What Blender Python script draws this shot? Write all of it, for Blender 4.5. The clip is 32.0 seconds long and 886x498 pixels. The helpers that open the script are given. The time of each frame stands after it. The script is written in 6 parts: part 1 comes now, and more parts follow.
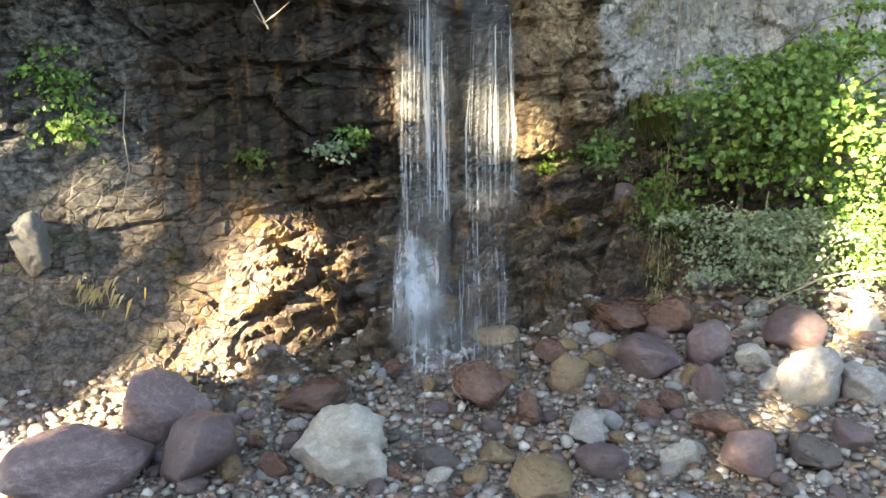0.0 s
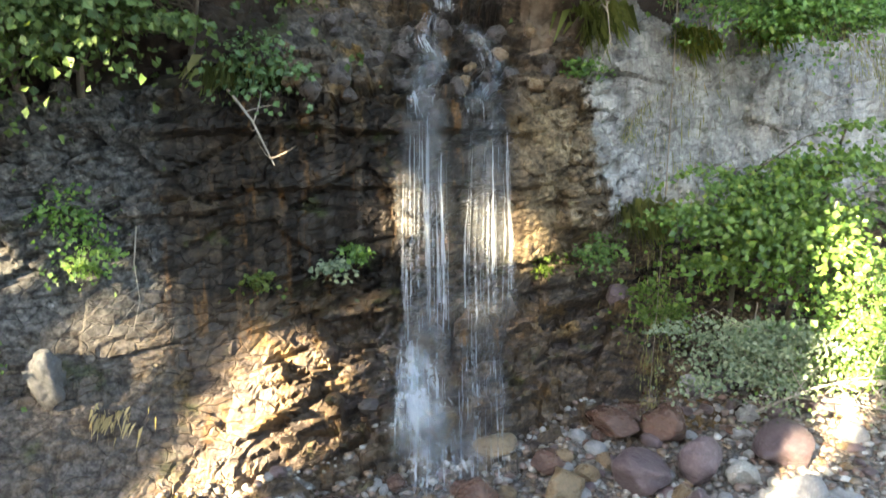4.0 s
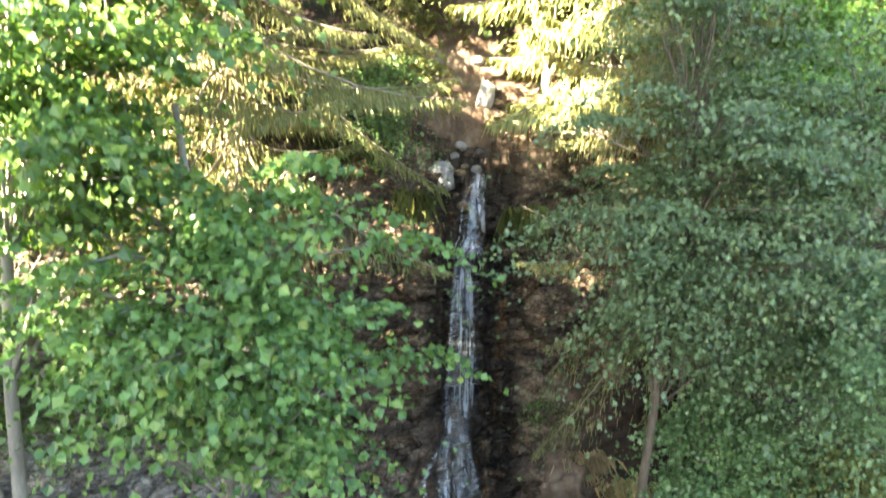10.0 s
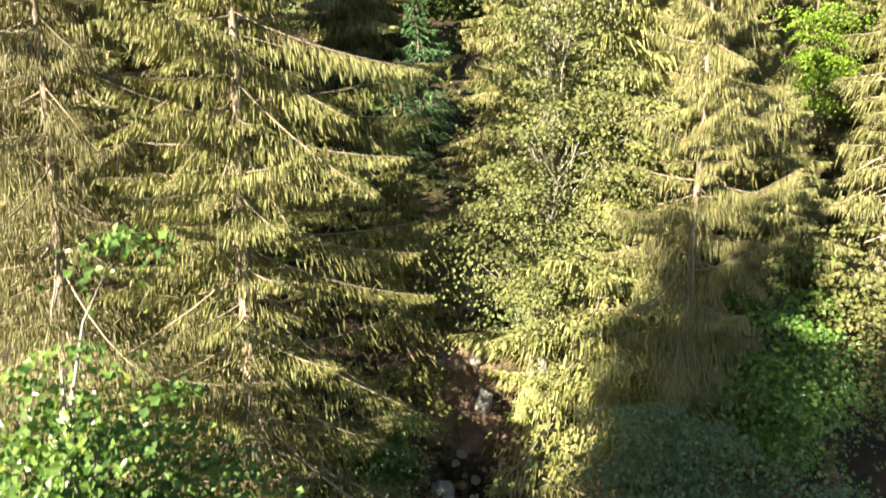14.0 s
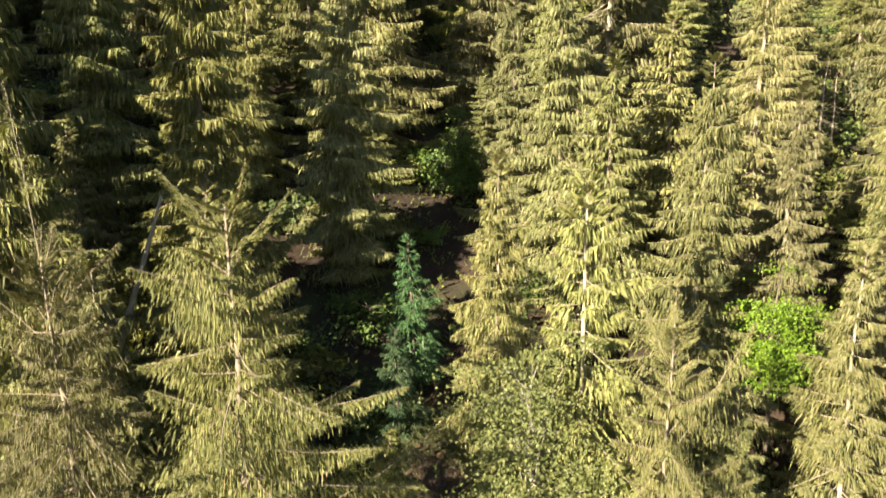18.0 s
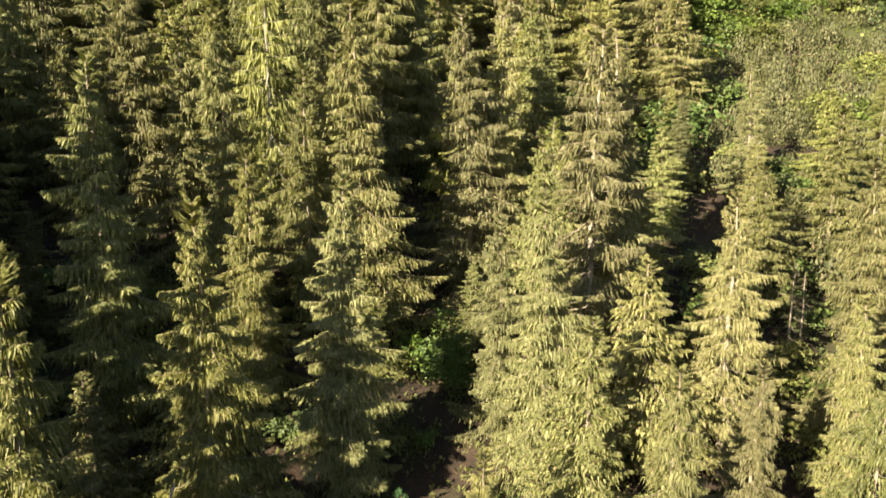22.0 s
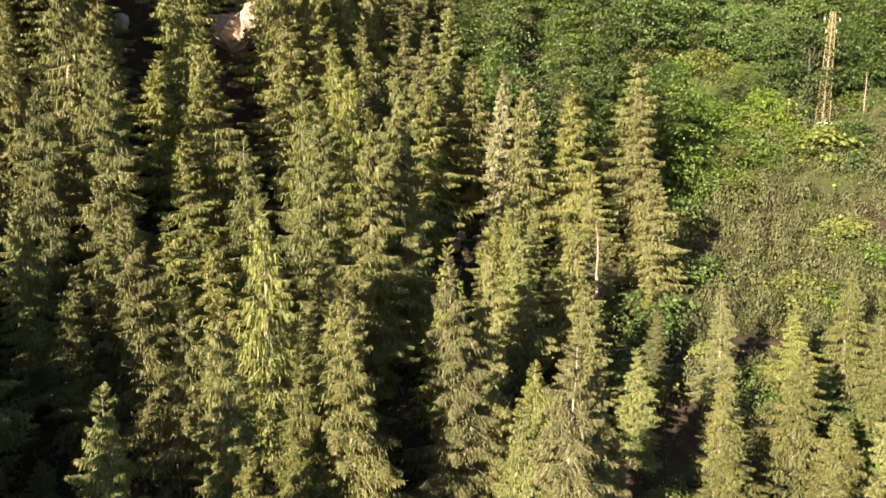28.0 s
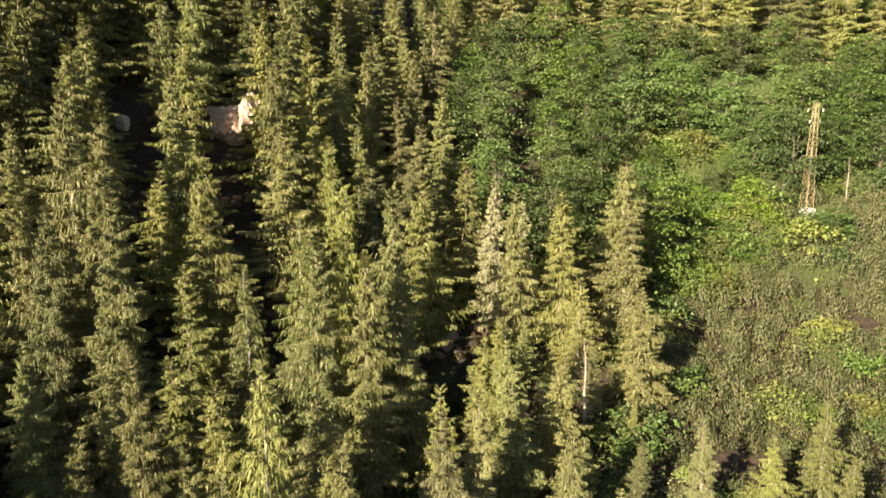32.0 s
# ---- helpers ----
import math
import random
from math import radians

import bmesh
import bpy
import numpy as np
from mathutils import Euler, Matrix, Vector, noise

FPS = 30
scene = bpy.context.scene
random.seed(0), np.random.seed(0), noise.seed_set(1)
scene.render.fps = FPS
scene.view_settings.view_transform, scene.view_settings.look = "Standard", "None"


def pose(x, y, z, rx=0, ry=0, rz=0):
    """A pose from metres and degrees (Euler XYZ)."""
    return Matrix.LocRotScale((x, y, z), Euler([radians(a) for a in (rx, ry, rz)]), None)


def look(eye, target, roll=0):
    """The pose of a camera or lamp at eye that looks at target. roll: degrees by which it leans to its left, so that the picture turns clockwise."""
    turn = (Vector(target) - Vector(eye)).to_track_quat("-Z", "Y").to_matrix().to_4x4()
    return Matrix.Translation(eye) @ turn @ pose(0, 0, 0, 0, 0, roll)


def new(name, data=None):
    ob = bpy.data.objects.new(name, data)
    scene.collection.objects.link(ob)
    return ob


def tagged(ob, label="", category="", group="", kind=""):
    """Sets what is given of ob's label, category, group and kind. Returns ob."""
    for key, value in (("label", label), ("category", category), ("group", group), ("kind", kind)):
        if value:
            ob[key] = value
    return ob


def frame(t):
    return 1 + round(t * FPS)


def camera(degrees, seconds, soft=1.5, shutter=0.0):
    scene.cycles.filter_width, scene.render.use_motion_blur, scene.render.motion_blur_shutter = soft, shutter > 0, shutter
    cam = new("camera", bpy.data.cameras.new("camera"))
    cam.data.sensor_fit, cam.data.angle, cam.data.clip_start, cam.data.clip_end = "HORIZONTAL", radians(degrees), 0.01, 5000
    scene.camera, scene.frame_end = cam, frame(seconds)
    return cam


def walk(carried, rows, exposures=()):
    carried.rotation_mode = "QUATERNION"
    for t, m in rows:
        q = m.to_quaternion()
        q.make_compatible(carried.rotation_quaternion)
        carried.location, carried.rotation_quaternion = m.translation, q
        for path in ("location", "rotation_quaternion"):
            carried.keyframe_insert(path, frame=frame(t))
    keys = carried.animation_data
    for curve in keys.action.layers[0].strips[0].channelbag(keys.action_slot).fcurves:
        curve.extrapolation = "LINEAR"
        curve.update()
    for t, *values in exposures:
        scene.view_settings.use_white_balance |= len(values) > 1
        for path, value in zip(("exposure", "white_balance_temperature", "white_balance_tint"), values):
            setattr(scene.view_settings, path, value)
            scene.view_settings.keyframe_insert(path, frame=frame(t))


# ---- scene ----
cam = camera(62.5, 32.0, soft=1.6, shutter=0.5)
METRES, EYE, TILT, LEAN, TURN = 70.0, 4.6, -11.6, 0.0, 0.0
ROWS = [
    (0.0, 0.0, 0.0, 0.0, -0.0, 0.0, -0.0),
    (0.5, -0.0001, 0.0001, 0.0005, -0.04, 0.0, 0.02),
    (1.0, 0.0001, -0.0013, 0.006, -0.09, 0.0, 0.03),
    (1.5, 0.0005, -0.0027, 0.0111, -0.1, 0.17, 0.06),
    (2.0, 0.0007, -0.0035, 0.0132, -0.05, 0.37, 0.1),
    (2.5, 0.0006, -0.0026, 0.007, 0.01, 0.54, 0.17),
    (4.5, -0.0013, -0.0067, 0.0323, -0.31, 0.65, 0.14),
    (5.0, -0.0021, -0.0082, 0.0414, -0.32, 0.68, 0.13),
    (5.5, -0.0028, -0.0097, 0.0514, -0.33, 0.71, 0.13),
    (6.0, -0.0035, -0.0115, 0.0624, -0.37, 0.71, 0.17),
    (6.5, -0.0043, -0.0135, 0.0757, -0.36, 0.6, 0.14),
    (7.0, -0.0051, -0.0155, 0.0893, -0.4, 0.48, 0.05),
    (7.5, -0.0062, -0.0177, 0.1038, -0.49, 0.4, -0.0),
    (8.0, -0.0068, -0.0204, 0.1199, -0.4, 0.34, -0.01),
    (8.5, -0.0078, -0.0238, 0.1355, -0.46, 0.35, -0.09),
    (9.0, -0.0083, -0.0273, 0.1511, -0.45, 0.29, -0.06),
    (9.5, -0.009, -0.0305, 0.167, -0.52, 0.27, -0.07),
    (10.0, -0.0099, -0.0338, 0.183, -0.62, 0.25, -0.05),
    (10.5, -0.0106, -0.0371, 0.1976, -0.58, 0.25, -0.06),
    (11.0, -0.0118, -0.0394, 0.209, -0.64, 0.27, -0.05),
    (11.5, -0.0132, -0.042, 0.2223, -0.66, 0.24, -0.08),
    (12.0, -0.0145, -0.045, 0.2367, -0.78, 0.15, -0.16),
    (12.5, -0.0143, -0.0485, 0.252, -0.77, 0.05, -0.22),
    (13.0, -0.0135, -0.0516, 0.2676, -0.77, -0.01, -0.16),
    (13.5, -0.0124, -0.0547, 0.2829, -0.74, -0.04, -0.1),
    (14.0, -0.0112, -0.0581, 0.2982, -0.65, -0.09, -0.07),
    (14.5, -0.0105, -0.0615, 0.3135, -0.61, -0.03, -0.0),
    (15.0, -0.0102, -0.0649, 0.3294, -0.64, -0.04, 0.05),
    (15.5, -0.0094, -0.0689, 0.3458, -0.61, -0.04, 0.16),
    (17.5, -0.0076, -0.0824, 0.4153, -0.74, -0.7, 0.5),
    (18.0, -0.0072, -0.0861, 0.4313, -0.77, -0.59, 0.53),
    (18.5, -0.0066, -0.0902, 0.4483, -0.81, -0.46, 0.53),
    (19.0, -0.0064, -0.094, 0.4663, -0.88, -0.31, 0.54),
    (19.5, -0.0061, -0.0978, 0.4854, -0.91, -0.27, 0.55),
    (20.0, -0.0055, -0.1017, 0.5042, -0.92, -0.22, 0.57),
    (20.5, -0.0051, -0.1059, 0.5227, -0.99, -0.17, 0.57),
    (21.0, -0.0043, -0.1101, 0.5406, -1.0, -0.07, 0.57),
    (21.5, -0.0037, -0.1141, 0.5587, -1.06, 0.0, 0.57),
    (22.0, -0.0029, -0.118, 0.5768, -1.09, 0.08, 0.59),
    (22.5, -0.0025, -0.122, 0.5953, -1.16, 0.12, 0.58),
    (23.0, -0.002, -0.1259, 0.614, -1.21, 0.15, 0.56),
    (23.5, -0.0018, -0.1292, 0.6323, -1.27, 0.21, 0.56),
    (24.0, -0.0016, -0.133, 0.6513, -1.34, 0.19, 0.56),
    (24.5, -0.001, -0.1368, 0.6701, -1.36, 0.18, 0.53),
    (25.0, -0.0004, -0.1409, 0.6895, -1.4, 0.16, 0.49),
    (25.5, -0.0003, -0.1444, 0.709, -1.49, 0.15, 0.47),
    (27.5, 0.0017, -0.1613, 0.7881, -1.64, 0.19, 0.42),
    (28.0, 0.0023, -0.1653, 0.8078, -1.68, 0.21, 0.41),
    (28.5, 0.0027, -0.1697, 0.8283, -1.73, 0.18, 0.36),
    (29.0, 0.0026, -0.1735, 0.8477, -1.79, 0.22, 0.36),
    (29.5, 0.0024, -0.1772, 0.8674, -1.87, 0.25, 0.35),
    (30.0, 0.0028, -0.1816, 0.8876, -1.92, 0.23, 0.32),
    (30.5, 0.0031, -0.1857, 0.9075, -1.97, 0.24, 0.3),
    (31.0, 0.0035, -0.1896, 0.9272, -2.01, 0.24, 0.29),
    (31.5, 0.004, -0.1935, 0.9461, -2.05, 0.21, 0.29),
    (32.0, 0.0042, -0.1976, 0.9662, -2.11, 0.2, 0.3),
]
EXPOSURES = [(0.0, 5.17, 8100, 9), (5.0, 5.4, 7800, 9), (8.0, 5.55, 7500, 9), (9.5, 5.5, 7200, 9), (10.5, 5.1, 7000, 9), (11.5, 4.2, 6900, 10), (13.0, 3.15, 6900, 10), (15.5, 2.55, 6900, 9), (20.0, 2.36, 7200, 9), (32.0, 2.22, 7300, 9)]
walk(cam, [(t, pose(0, 0, EYE, TILT, LEAN, TURN) @ pose(METRES * x, METRES * y, METRES * z, 90 + pitch, roll, yaw)) for t, x, y, z, yaw, pitch, roll in ROWS], EXPOSURES)

# ---- world and sun ----
SUN_ELEVATION, SUN_AZIMUTH = 22.0, 222.0   # degrees; azimuth clockwise from +y: behind the camera and to its left
world = bpy.data.worlds.new("world")
scene.world = world
world.use_nodes = True
wn = world.node_tree.nodes
sky = wn.new("ShaderNodeTexSky")
sky.sky_type, sky.sun_disc = "NISHITA", False
sky.sun_elevation, sky.sun_rotation = radians(SUN_ELEVATION), radians(SUN_AZIMUTH)
world.node_tree.links.new(sky.outputs[0], wn["Background"].inputs[0])
wn["Background"].inputs[1].default_value = 0.038
sun = new("sun", bpy.data.lights.new("sun", "SUN"))
sun.data.energy, sun.data.angle, sun.data.color = 5.0, radians(0.55), (1.0, 0.87, 0.66)
az, el = radians(SUN_AZIMUTH), radians(SUN_ELEVATION)
sun_from = Vector((math.sin(az) * math.cos(el), math.cos(az) * math.cos(el), math.sin(el)))
sun.matrix_world = look(sun_from * 100, (0, 0, 0))

# ---- materials ----
def shader(name):
    mat = bpy.data.materials.new(name)
    mat.use_nodes = True
    nt = mat.node_tree
    return mat, nt, nt.nodes["Principled BSDF"]


def node(nt, kind, values=(), **props):
    n = nt.nodes.new(kind)
    if "data_type" in props:
        n.data_type, n.blend_type = props["data_type"], props["blend_type"]
    if "operation" in props:
        n.operation = props["operation"]
    if "interpolation_type" in props:
        n.interpolation_type = props["interpolation_type"]
    if "feature" in props:
        n.feature = props["feature"]
    for key, value in dict(values).items():
        if isinstance(value, bpy.types.NodeSocket):
            nt.links.new(value, n.inputs[key])
        else:
            n.inputs[key].default_value = value
    return n


def ramp(nt, fac, stops):
    n = node(nt, "ShaderNodeValToRGB", {"Fac": fac})
    while len(n.color_ramp.elements) < len(stops):
        n.color_ramp.elements.new(0.5)
    for e, (p, c) in zip(n.color_ramp.elements, stops):
        e.position, e.color = p, (*c, 1) if len(c) == 3 else c
    return n.outputs[0]


def grey(v):
    return (v, v, v)


def noise_of(nt, co, scale, detail=4.0, rough=0.55, stretch=(1, 1, 1), shift=(0, 0, 0)):
    m = node(nt, "ShaderNodeMapping", {"Vector": co, "Scale": stretch, "Location": shift})
    return node(nt, "ShaderNodeTexNoise", {"Vector": m.outputs[0], "Scale": scale, "Detail": detail, "Roughness": rough}).outputs[0]


def mix(nt, fac, a, b, blend="MIX"):
    n = node(nt, "ShaderNodeMix", {0: fac}, data_type="RGBA", blend_type=blend)
    for k, v in ((6, a), (7, b)):
        if isinstance(v, bpy.types.NodeSocket):
            nt.links.new(v, n.inputs[k])
        else:
            n.inputs[k].default_value = (*v, 1)
    return n.outputs[2]


def maths(nt, op, a, b=0.0):
    return node(nt, "ShaderNodeMath", {0: a, 1: b}, operation=op).outputs[0]


def band(nt, value, lo, hi):
    """0 below lo, 1 above hi, smooth between."""
    return node(nt, "ShaderNodeMapRange", {0: value, 1: lo, 2: hi, 3: 0.0, 4: 1.0}, interpolation_type="SMOOTHSTEP").outputs[0]


def leaf_material(name, dark, light, dry=None, translucent=0.35, rough=0.5, gloss=0.3):
    mat, nt, p = shader(name)
    isl = node(nt, "ShaderNodeNewGeometry").outputs["Random Per Island"]
    info = node(nt, "ShaderNodeObjectInfo").outputs["Random"]
    stops = [(0.0, dark), (0.75, light)] + ([(0.93, light), (1.0, dry)] if dry else [])
    c = ramp(nt, isl, stops)
    hsv = node(nt, "ShaderNodeHueSaturation", {"Color": c, "Hue": node(nt, "ShaderNodeMapRange", {0: info, 3: 0.485, 4: 0.512}).outputs[0],
                                               "Value": node(nt, "ShaderNodeMapRange", {0: maths(nt, "FRACT", maths(nt, "MULTIPLY", info, 7.3)), 3: 0.68, 4: 1.25}).outputs[0],
                                               "Saturation": node(nt, "ShaderNodeMapRange", {0: maths(nt, "FRACT", maths(nt, "MULTIPLY", info, 3.7)), 3: 0.85, 4: 1.05}).outputs[0]}).outputs[0]
    nt.links.new(hsv, p.inputs["Base Color"])
    p.inputs["Roughness"].default_value = rough
    p.inputs["Specular IOR Level"].default_value = gloss
    tr = node(nt, "ShaderNodeBsdfTranslucent", {"Color": mix(nt, 1.0, hsv, (1.0, 1.0, 0.45), "MULTIPLY")})
    ms = node(nt, "ShaderNodeMixShader", {0: translucent, 1: p.outputs[0], 2: tr.outputs[0]})
    nt.links.new(ms.outputs[0], nt.nodes["Material Output"].inputs[0])
    return mat


def bark_material(name, dark, light, scale=6.0):
    mat, nt, p = shader(name)
    co = node(nt, "ShaderNodeTexCoord").outputs["Object"]
    n = noise_of(nt, co, scale, 6, 0.65, (1, 1, 0.25))
    patch = noise_of(nt, co, 0.8, 3)
    c = mix(nt, maths(nt, "MULTIPLY", patch, 0.7), ramp(nt, n, [(0.3, dark), (0.65, light)]), light)
    nt.links.new(c, p.inputs["Base Color"])
    p.inputs["Roughness"].default_value = 0.9
    b = node(nt, "ShaderNodeBump", {"Height": n, "Strength": 0.6, "Distance": 0.03})
    nt.links.new(b.outputs[0], p.inputs["Normal"])
    return mat


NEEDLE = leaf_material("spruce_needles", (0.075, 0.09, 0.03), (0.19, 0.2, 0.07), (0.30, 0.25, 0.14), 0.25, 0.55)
# the same spruce needles, with sunlight put into a paler tone
NEEDLE_SUN_TONED = leaf_material("sun_toned_spruce_needles", (0.105, 0.118, 0.045), (0.225, 0.23, 0.092), (0.33, 0.27, 0.16), 0.25, 0.55)
NEEDLE_OLD = leaf_material("old_spruce_needles", (0.085, 0.097, 0.038), (0.195, 0.198, 0.075), (0.33, 0.25, 0.165), 0.25, 0.6)
# dark blue-green tone puts the gully's shade into the fir needles
NEEDLE_BLUE = leaf_material("shade_toned_fir_needles", (0.02, 0.05, 0.025), (0.06, 0.12, 0.05), None, 0.2, 0.5)
NEEDLE_PALE = leaf_material("pale_spruce_needles", (0.2, 0.205, 0.11), (0.34, 0.335, 0.19), None, 0.22, 0.6)
NEEDLE_LARCH = leaf_material("larch_needles", (0.12, 0.135, 0.042), (0.2, 0.21, 0.07), None, 0.3, 0.6)
NEEDLE_DRY = leaf_material("dry_twigs", (0.10, 0.075, 0.05), (0.25, 0.20, 0.14), None, 0.1, 0.8)
LEAF_MAPLE = leaf_material("maple_leaves", (0.04, 0.105, 0.027), (0.135, 0.25, 0.058), (0.22, 0.29, 0.06), 0.4, 0.36, 0.5)
LEAF_BEECH = leaf_material("beech_leaves", (0.05, 0.112, 0.044), (0.125, 0.225, 0.086), None, 0.35, 0.38, 0.5)
LEAF_DARK = leaf_material("far_beech_leaves", (0.028, 0.058, 0.014), (0.085, 0.13, 0.034), None, 0.25, 0.5)
LEAF_LIME = leaf_material("lime_green_leaves", (0.055, 0.11, 0.015), (0.14, 0.22, 0.035), None, 0.42, 0.45)
LEAF_OLIVE = leaf_material("olive_leaves", (0.085, 0.105, 0.03), (0.15, 0.17, 0.05), (0.19, 0.165, 0.06), 0.3, 0.5)
LEAF_GREY = leaf_material("grey_green_willow_leaves", (0.09, 0.13, 0.08), (0.22, 0.27, 0.18), None, 0.35, 0.55)
PINE_MAT = leaf_material("dwarf_pine_needles", (0.045, 0.055, 0.022), (0.115, 0.125, 0.05), (0.17, 0.12, 0.075), 0.2, 0.6)
GRASS = leaf_material("grass_blades", (0.08, 0.12, 0.025), (0.2, 0.25, 0.06), (0.35, 0.3, 0.12), 0.35, 0.6)
STRAW = leaf_material("straw", (0.3, 0.24, 0.12), (0.5, 0.42, 0.25), None, 0.25, 0.7)
BARK = bark_material("spruce_bark", (0.09, 0.07, 0.055), (0.26, 0.22, 0.18))
BARK_PALE = bark_material("pale_dead_wood", (0.15, 0.128, 0.105), (0.34, 0.295, 0.245), 9)
BARK_GREY = bark_material("smooth_grey_bark", (0.10, 0.095, 0.083), (0.26, 0.25, 0.22), 8)
BARK_DARK = bark_material("dark_twig_bark", (0.03, 0.025, 0.02), (0.12, 0.10, 0.08), 9)


def rock_cliff():
    """Bedded brown and grey rock: wet and dark round the water, ochre low down, pale limestone beyond a joint."""
    mat, nt, p = shader("cliff_rock")
    co = node(nt, "ShaderNodeTexCoord").outputs["Object"]
    xyz = node(nt, "ShaderNodeSeparateXYZ", {0: co})
    x, y, z = xyz.outputs
    big, mid, fine = noise_of(nt, co, 0.55, 4), noise_of(nt, co, 2.6, 6, 0.62), noise_of(nt, co, 13.0, 8, 0.7)
    beds = noise_of(nt, node(nt, "ShaderNodeMapping", {"Vector": co, "Rotation": (0, radians(-14), 0)}).outputs[0], 1.6, 6, 0.6, (0.6, 0.6, 3.5))
    streak = noise_of(nt, co, 2.0, 5, 0.6, (2.4, 2.4, 0.12))
    columns = noise_of(nt, co, 1.6, 1.5, 0.5, (2.2, 0.6, 0.05), (2, 0, 1))
    below = maths(nt, "SUBTRACT", 1.0, band(nt, maths(nt, "ADD", z, big), 3.2, 4.2))
    brown = ramp(nt, beds, [(0.32, (0.02, 0.015, 0.011)), (0.46, (0.075, 0.055, 0.038)), (0.58, (0.16, 0.115, 0.075)), (0.72, (0.30, 0.24, 0.18))])
    c = mix(nt, band(nt, big, 0.44, 0.58), brown, ramp(nt, mid, [(0.32, (0.028, 0.025, 0.022)), (0.52, (0.085, 0.075, 0.065)), (0.7, (0.24, 0.215, 0.19))]))
    # stepped beds at the foot: purple-grey and tan slabs
    slabs = ramp(nt, beds, [(0.34, (0.035, 0.028, 0.026)), (0.45, (0.10, 0.078, 0.07)), (0.52, (0.155, 0.11, 0.07)), (0.6, (0.09, 0.072, 0.066)), (0.72, (0.18, 0.125, 0.07))])
    c = mix(nt, maths(nt, "MULTIPLY", below, 0.8), c, slabs)
    ochre = mix(nt, fine, (0.14, 0.075, 0.022), (0.31, 0.2, 0.075))
    c = mix(nt, maths(nt, "MULTIPLY", band(nt, noise_of(nt, co, 0.9, 5, 0.6, shift=(3, 1, 7)), 0.54, 0.68), 0.7), c, ochre)
    # mottled grey rock away from the water
    mottled = ramp(nt, noise_of(nt, co, 7.0, 7, 0.72), [(0.36, (0.025, 0.025, 0.026)), (0.5, (0.10, 0.10, 0.098)), (0.62, (0.17, 0.165, 0.155)), (0.72, (0.29, 0.28, 0.265))])
    aside = band(nt, maths(nt, "ADD", maths(nt, "MULTIPLY", x, -1.0), maths(nt, "MULTIPLY", maths(nt, "SUBTRACT", mid, 0.5), 3.0)), 3.5, 4.1)
    c = mix(nt, maths(nt, "MULTIPLY", aside, maths(nt, "SUBTRACT", 0.9, maths(nt, "MULTIPLY", below, 0.35))), c, mottled)
    # tan joint faces between the fall and the limestone
    tan_x = maths(nt, "MULTIPLY", band(nt, maths(nt, "ADD", x, maths(nt, "MULTIPLY", mid, 0.6)), 1.35, 1.75), maths(nt, "SUBTRACT", 1.0, band(nt, x, 2.9, 3.3)))
    tan_z = maths(nt, "MULTIPLY", band(nt, z, 3.0, 3.8), maths(nt, "SUBTRACT", 1.0, band(nt, maths(nt, "ADD", z, mid), 6.6, 7.6)))
    c = mix(nt, maths(nt, "MULTIPLY", maths(nt, "MULTIPLY", tan_x, tan_z), 0.8), c, ramp(nt, mid, [(0.34, (0.06, 0.045, 0.03)), (0.5, (0.19, 0.14, 0.085)), (0.66, (0.36, 0.28, 0.17))]))
    c = mix(nt, maths(nt, "MULTIPLY", band(nt, z, 7.4, 8.4), 0.6), c, ramp(nt, beds, [(0.34, (0.04, 0.029, 0.021)), (0.5, (0.135, 0.095, 0.066)), (0.66, (0.29, 0.22, 0.16))]))
    # dark film and wet streaks below the lip of the fall
    wet_x = maths(nt, "SUBTRACT", 1.0, band(nt, maths(nt, "ABSOLUTE", maths(nt, "ADD", x, 1.55)), 2.1, 2.6))
    low = maths(nt, "SUBTRACT", 1.0, band(nt, maths(nt, "ADD", z, big), 6.7, 7.3))
    wet_near = maths(nt, "SUBTRACT", 1.0, band(nt, maths(nt, "ABSOLUTE", maths(nt, "SUBTRACT", x, 0.2)), 0.7, 1.3))
    wet_zone = maths(nt, "MULTIPLY", maths(nt, "MAXIMUM", maths(nt, "MULTIPLY", wet_x, low), wet_near), maths(nt, "SUBTRACT", 1.0, band(nt, z, 15.5, 17.5)))
    film = maths(nt, "MAXIMUM", band(nt, maths(nt, "ADD", columns, maths(nt, "MULTIPLY", maths(nt, "SUBTRACT", streak, 0.5), 0.35)), 0.44, 0.5), maths(nt, "MULTIPLY", band(nt, mid, 0.46, 0.56), 0.6))
    wet = maths(nt, "MULTIPLY", wet_zone, film)
    drier = maths(nt, "ADD", 0.2, maths(nt, "MULTIPLY", band(nt, maths(nt, "ADD", z, mid), 3.5, 4.3), 0.8))
    wet = maths(nt, "MULTIPLY", wet, maths(nt, "MAXIMUM", drier, maths(nt, "MULTIPLY", wet_near, 0.5)))
    c = mix(nt, maths(nt, "MULTIPLY", maths(nt, "MULTIPLY", wet_zone, drier), 0.55), c, (0.012, 0.009, 0.007))
    c = mix(nt, maths(nt, "MULTIPLY", wet, 0.95), c, mix(nt, fine, (0.004, 0.0035, 0.003), (0.022, 0.016, 0.012)))
    rust = maths(nt, "MULTIPLY", wet_zone, band(nt, noise_of(nt, co, 1.5, 4, 0.6, (2.2, 2.2, 0.16), (5, 0, 2)), 0.58, 0.68))
    c = mix(nt, maths(nt, "MULTIPLY", rust, 0.55), c, mix(nt, fine, (0.12, 0.05, 0.015), (0.30, 0.16, 0.06)))
    # pale limestone
    edge = maths(nt, "ADD", maths(nt, "SUBTRACT", x, 2.75), maths(nt, "MULTIPLY", maths(nt, "SUBTRACT", mid, 0.5), 1.6))
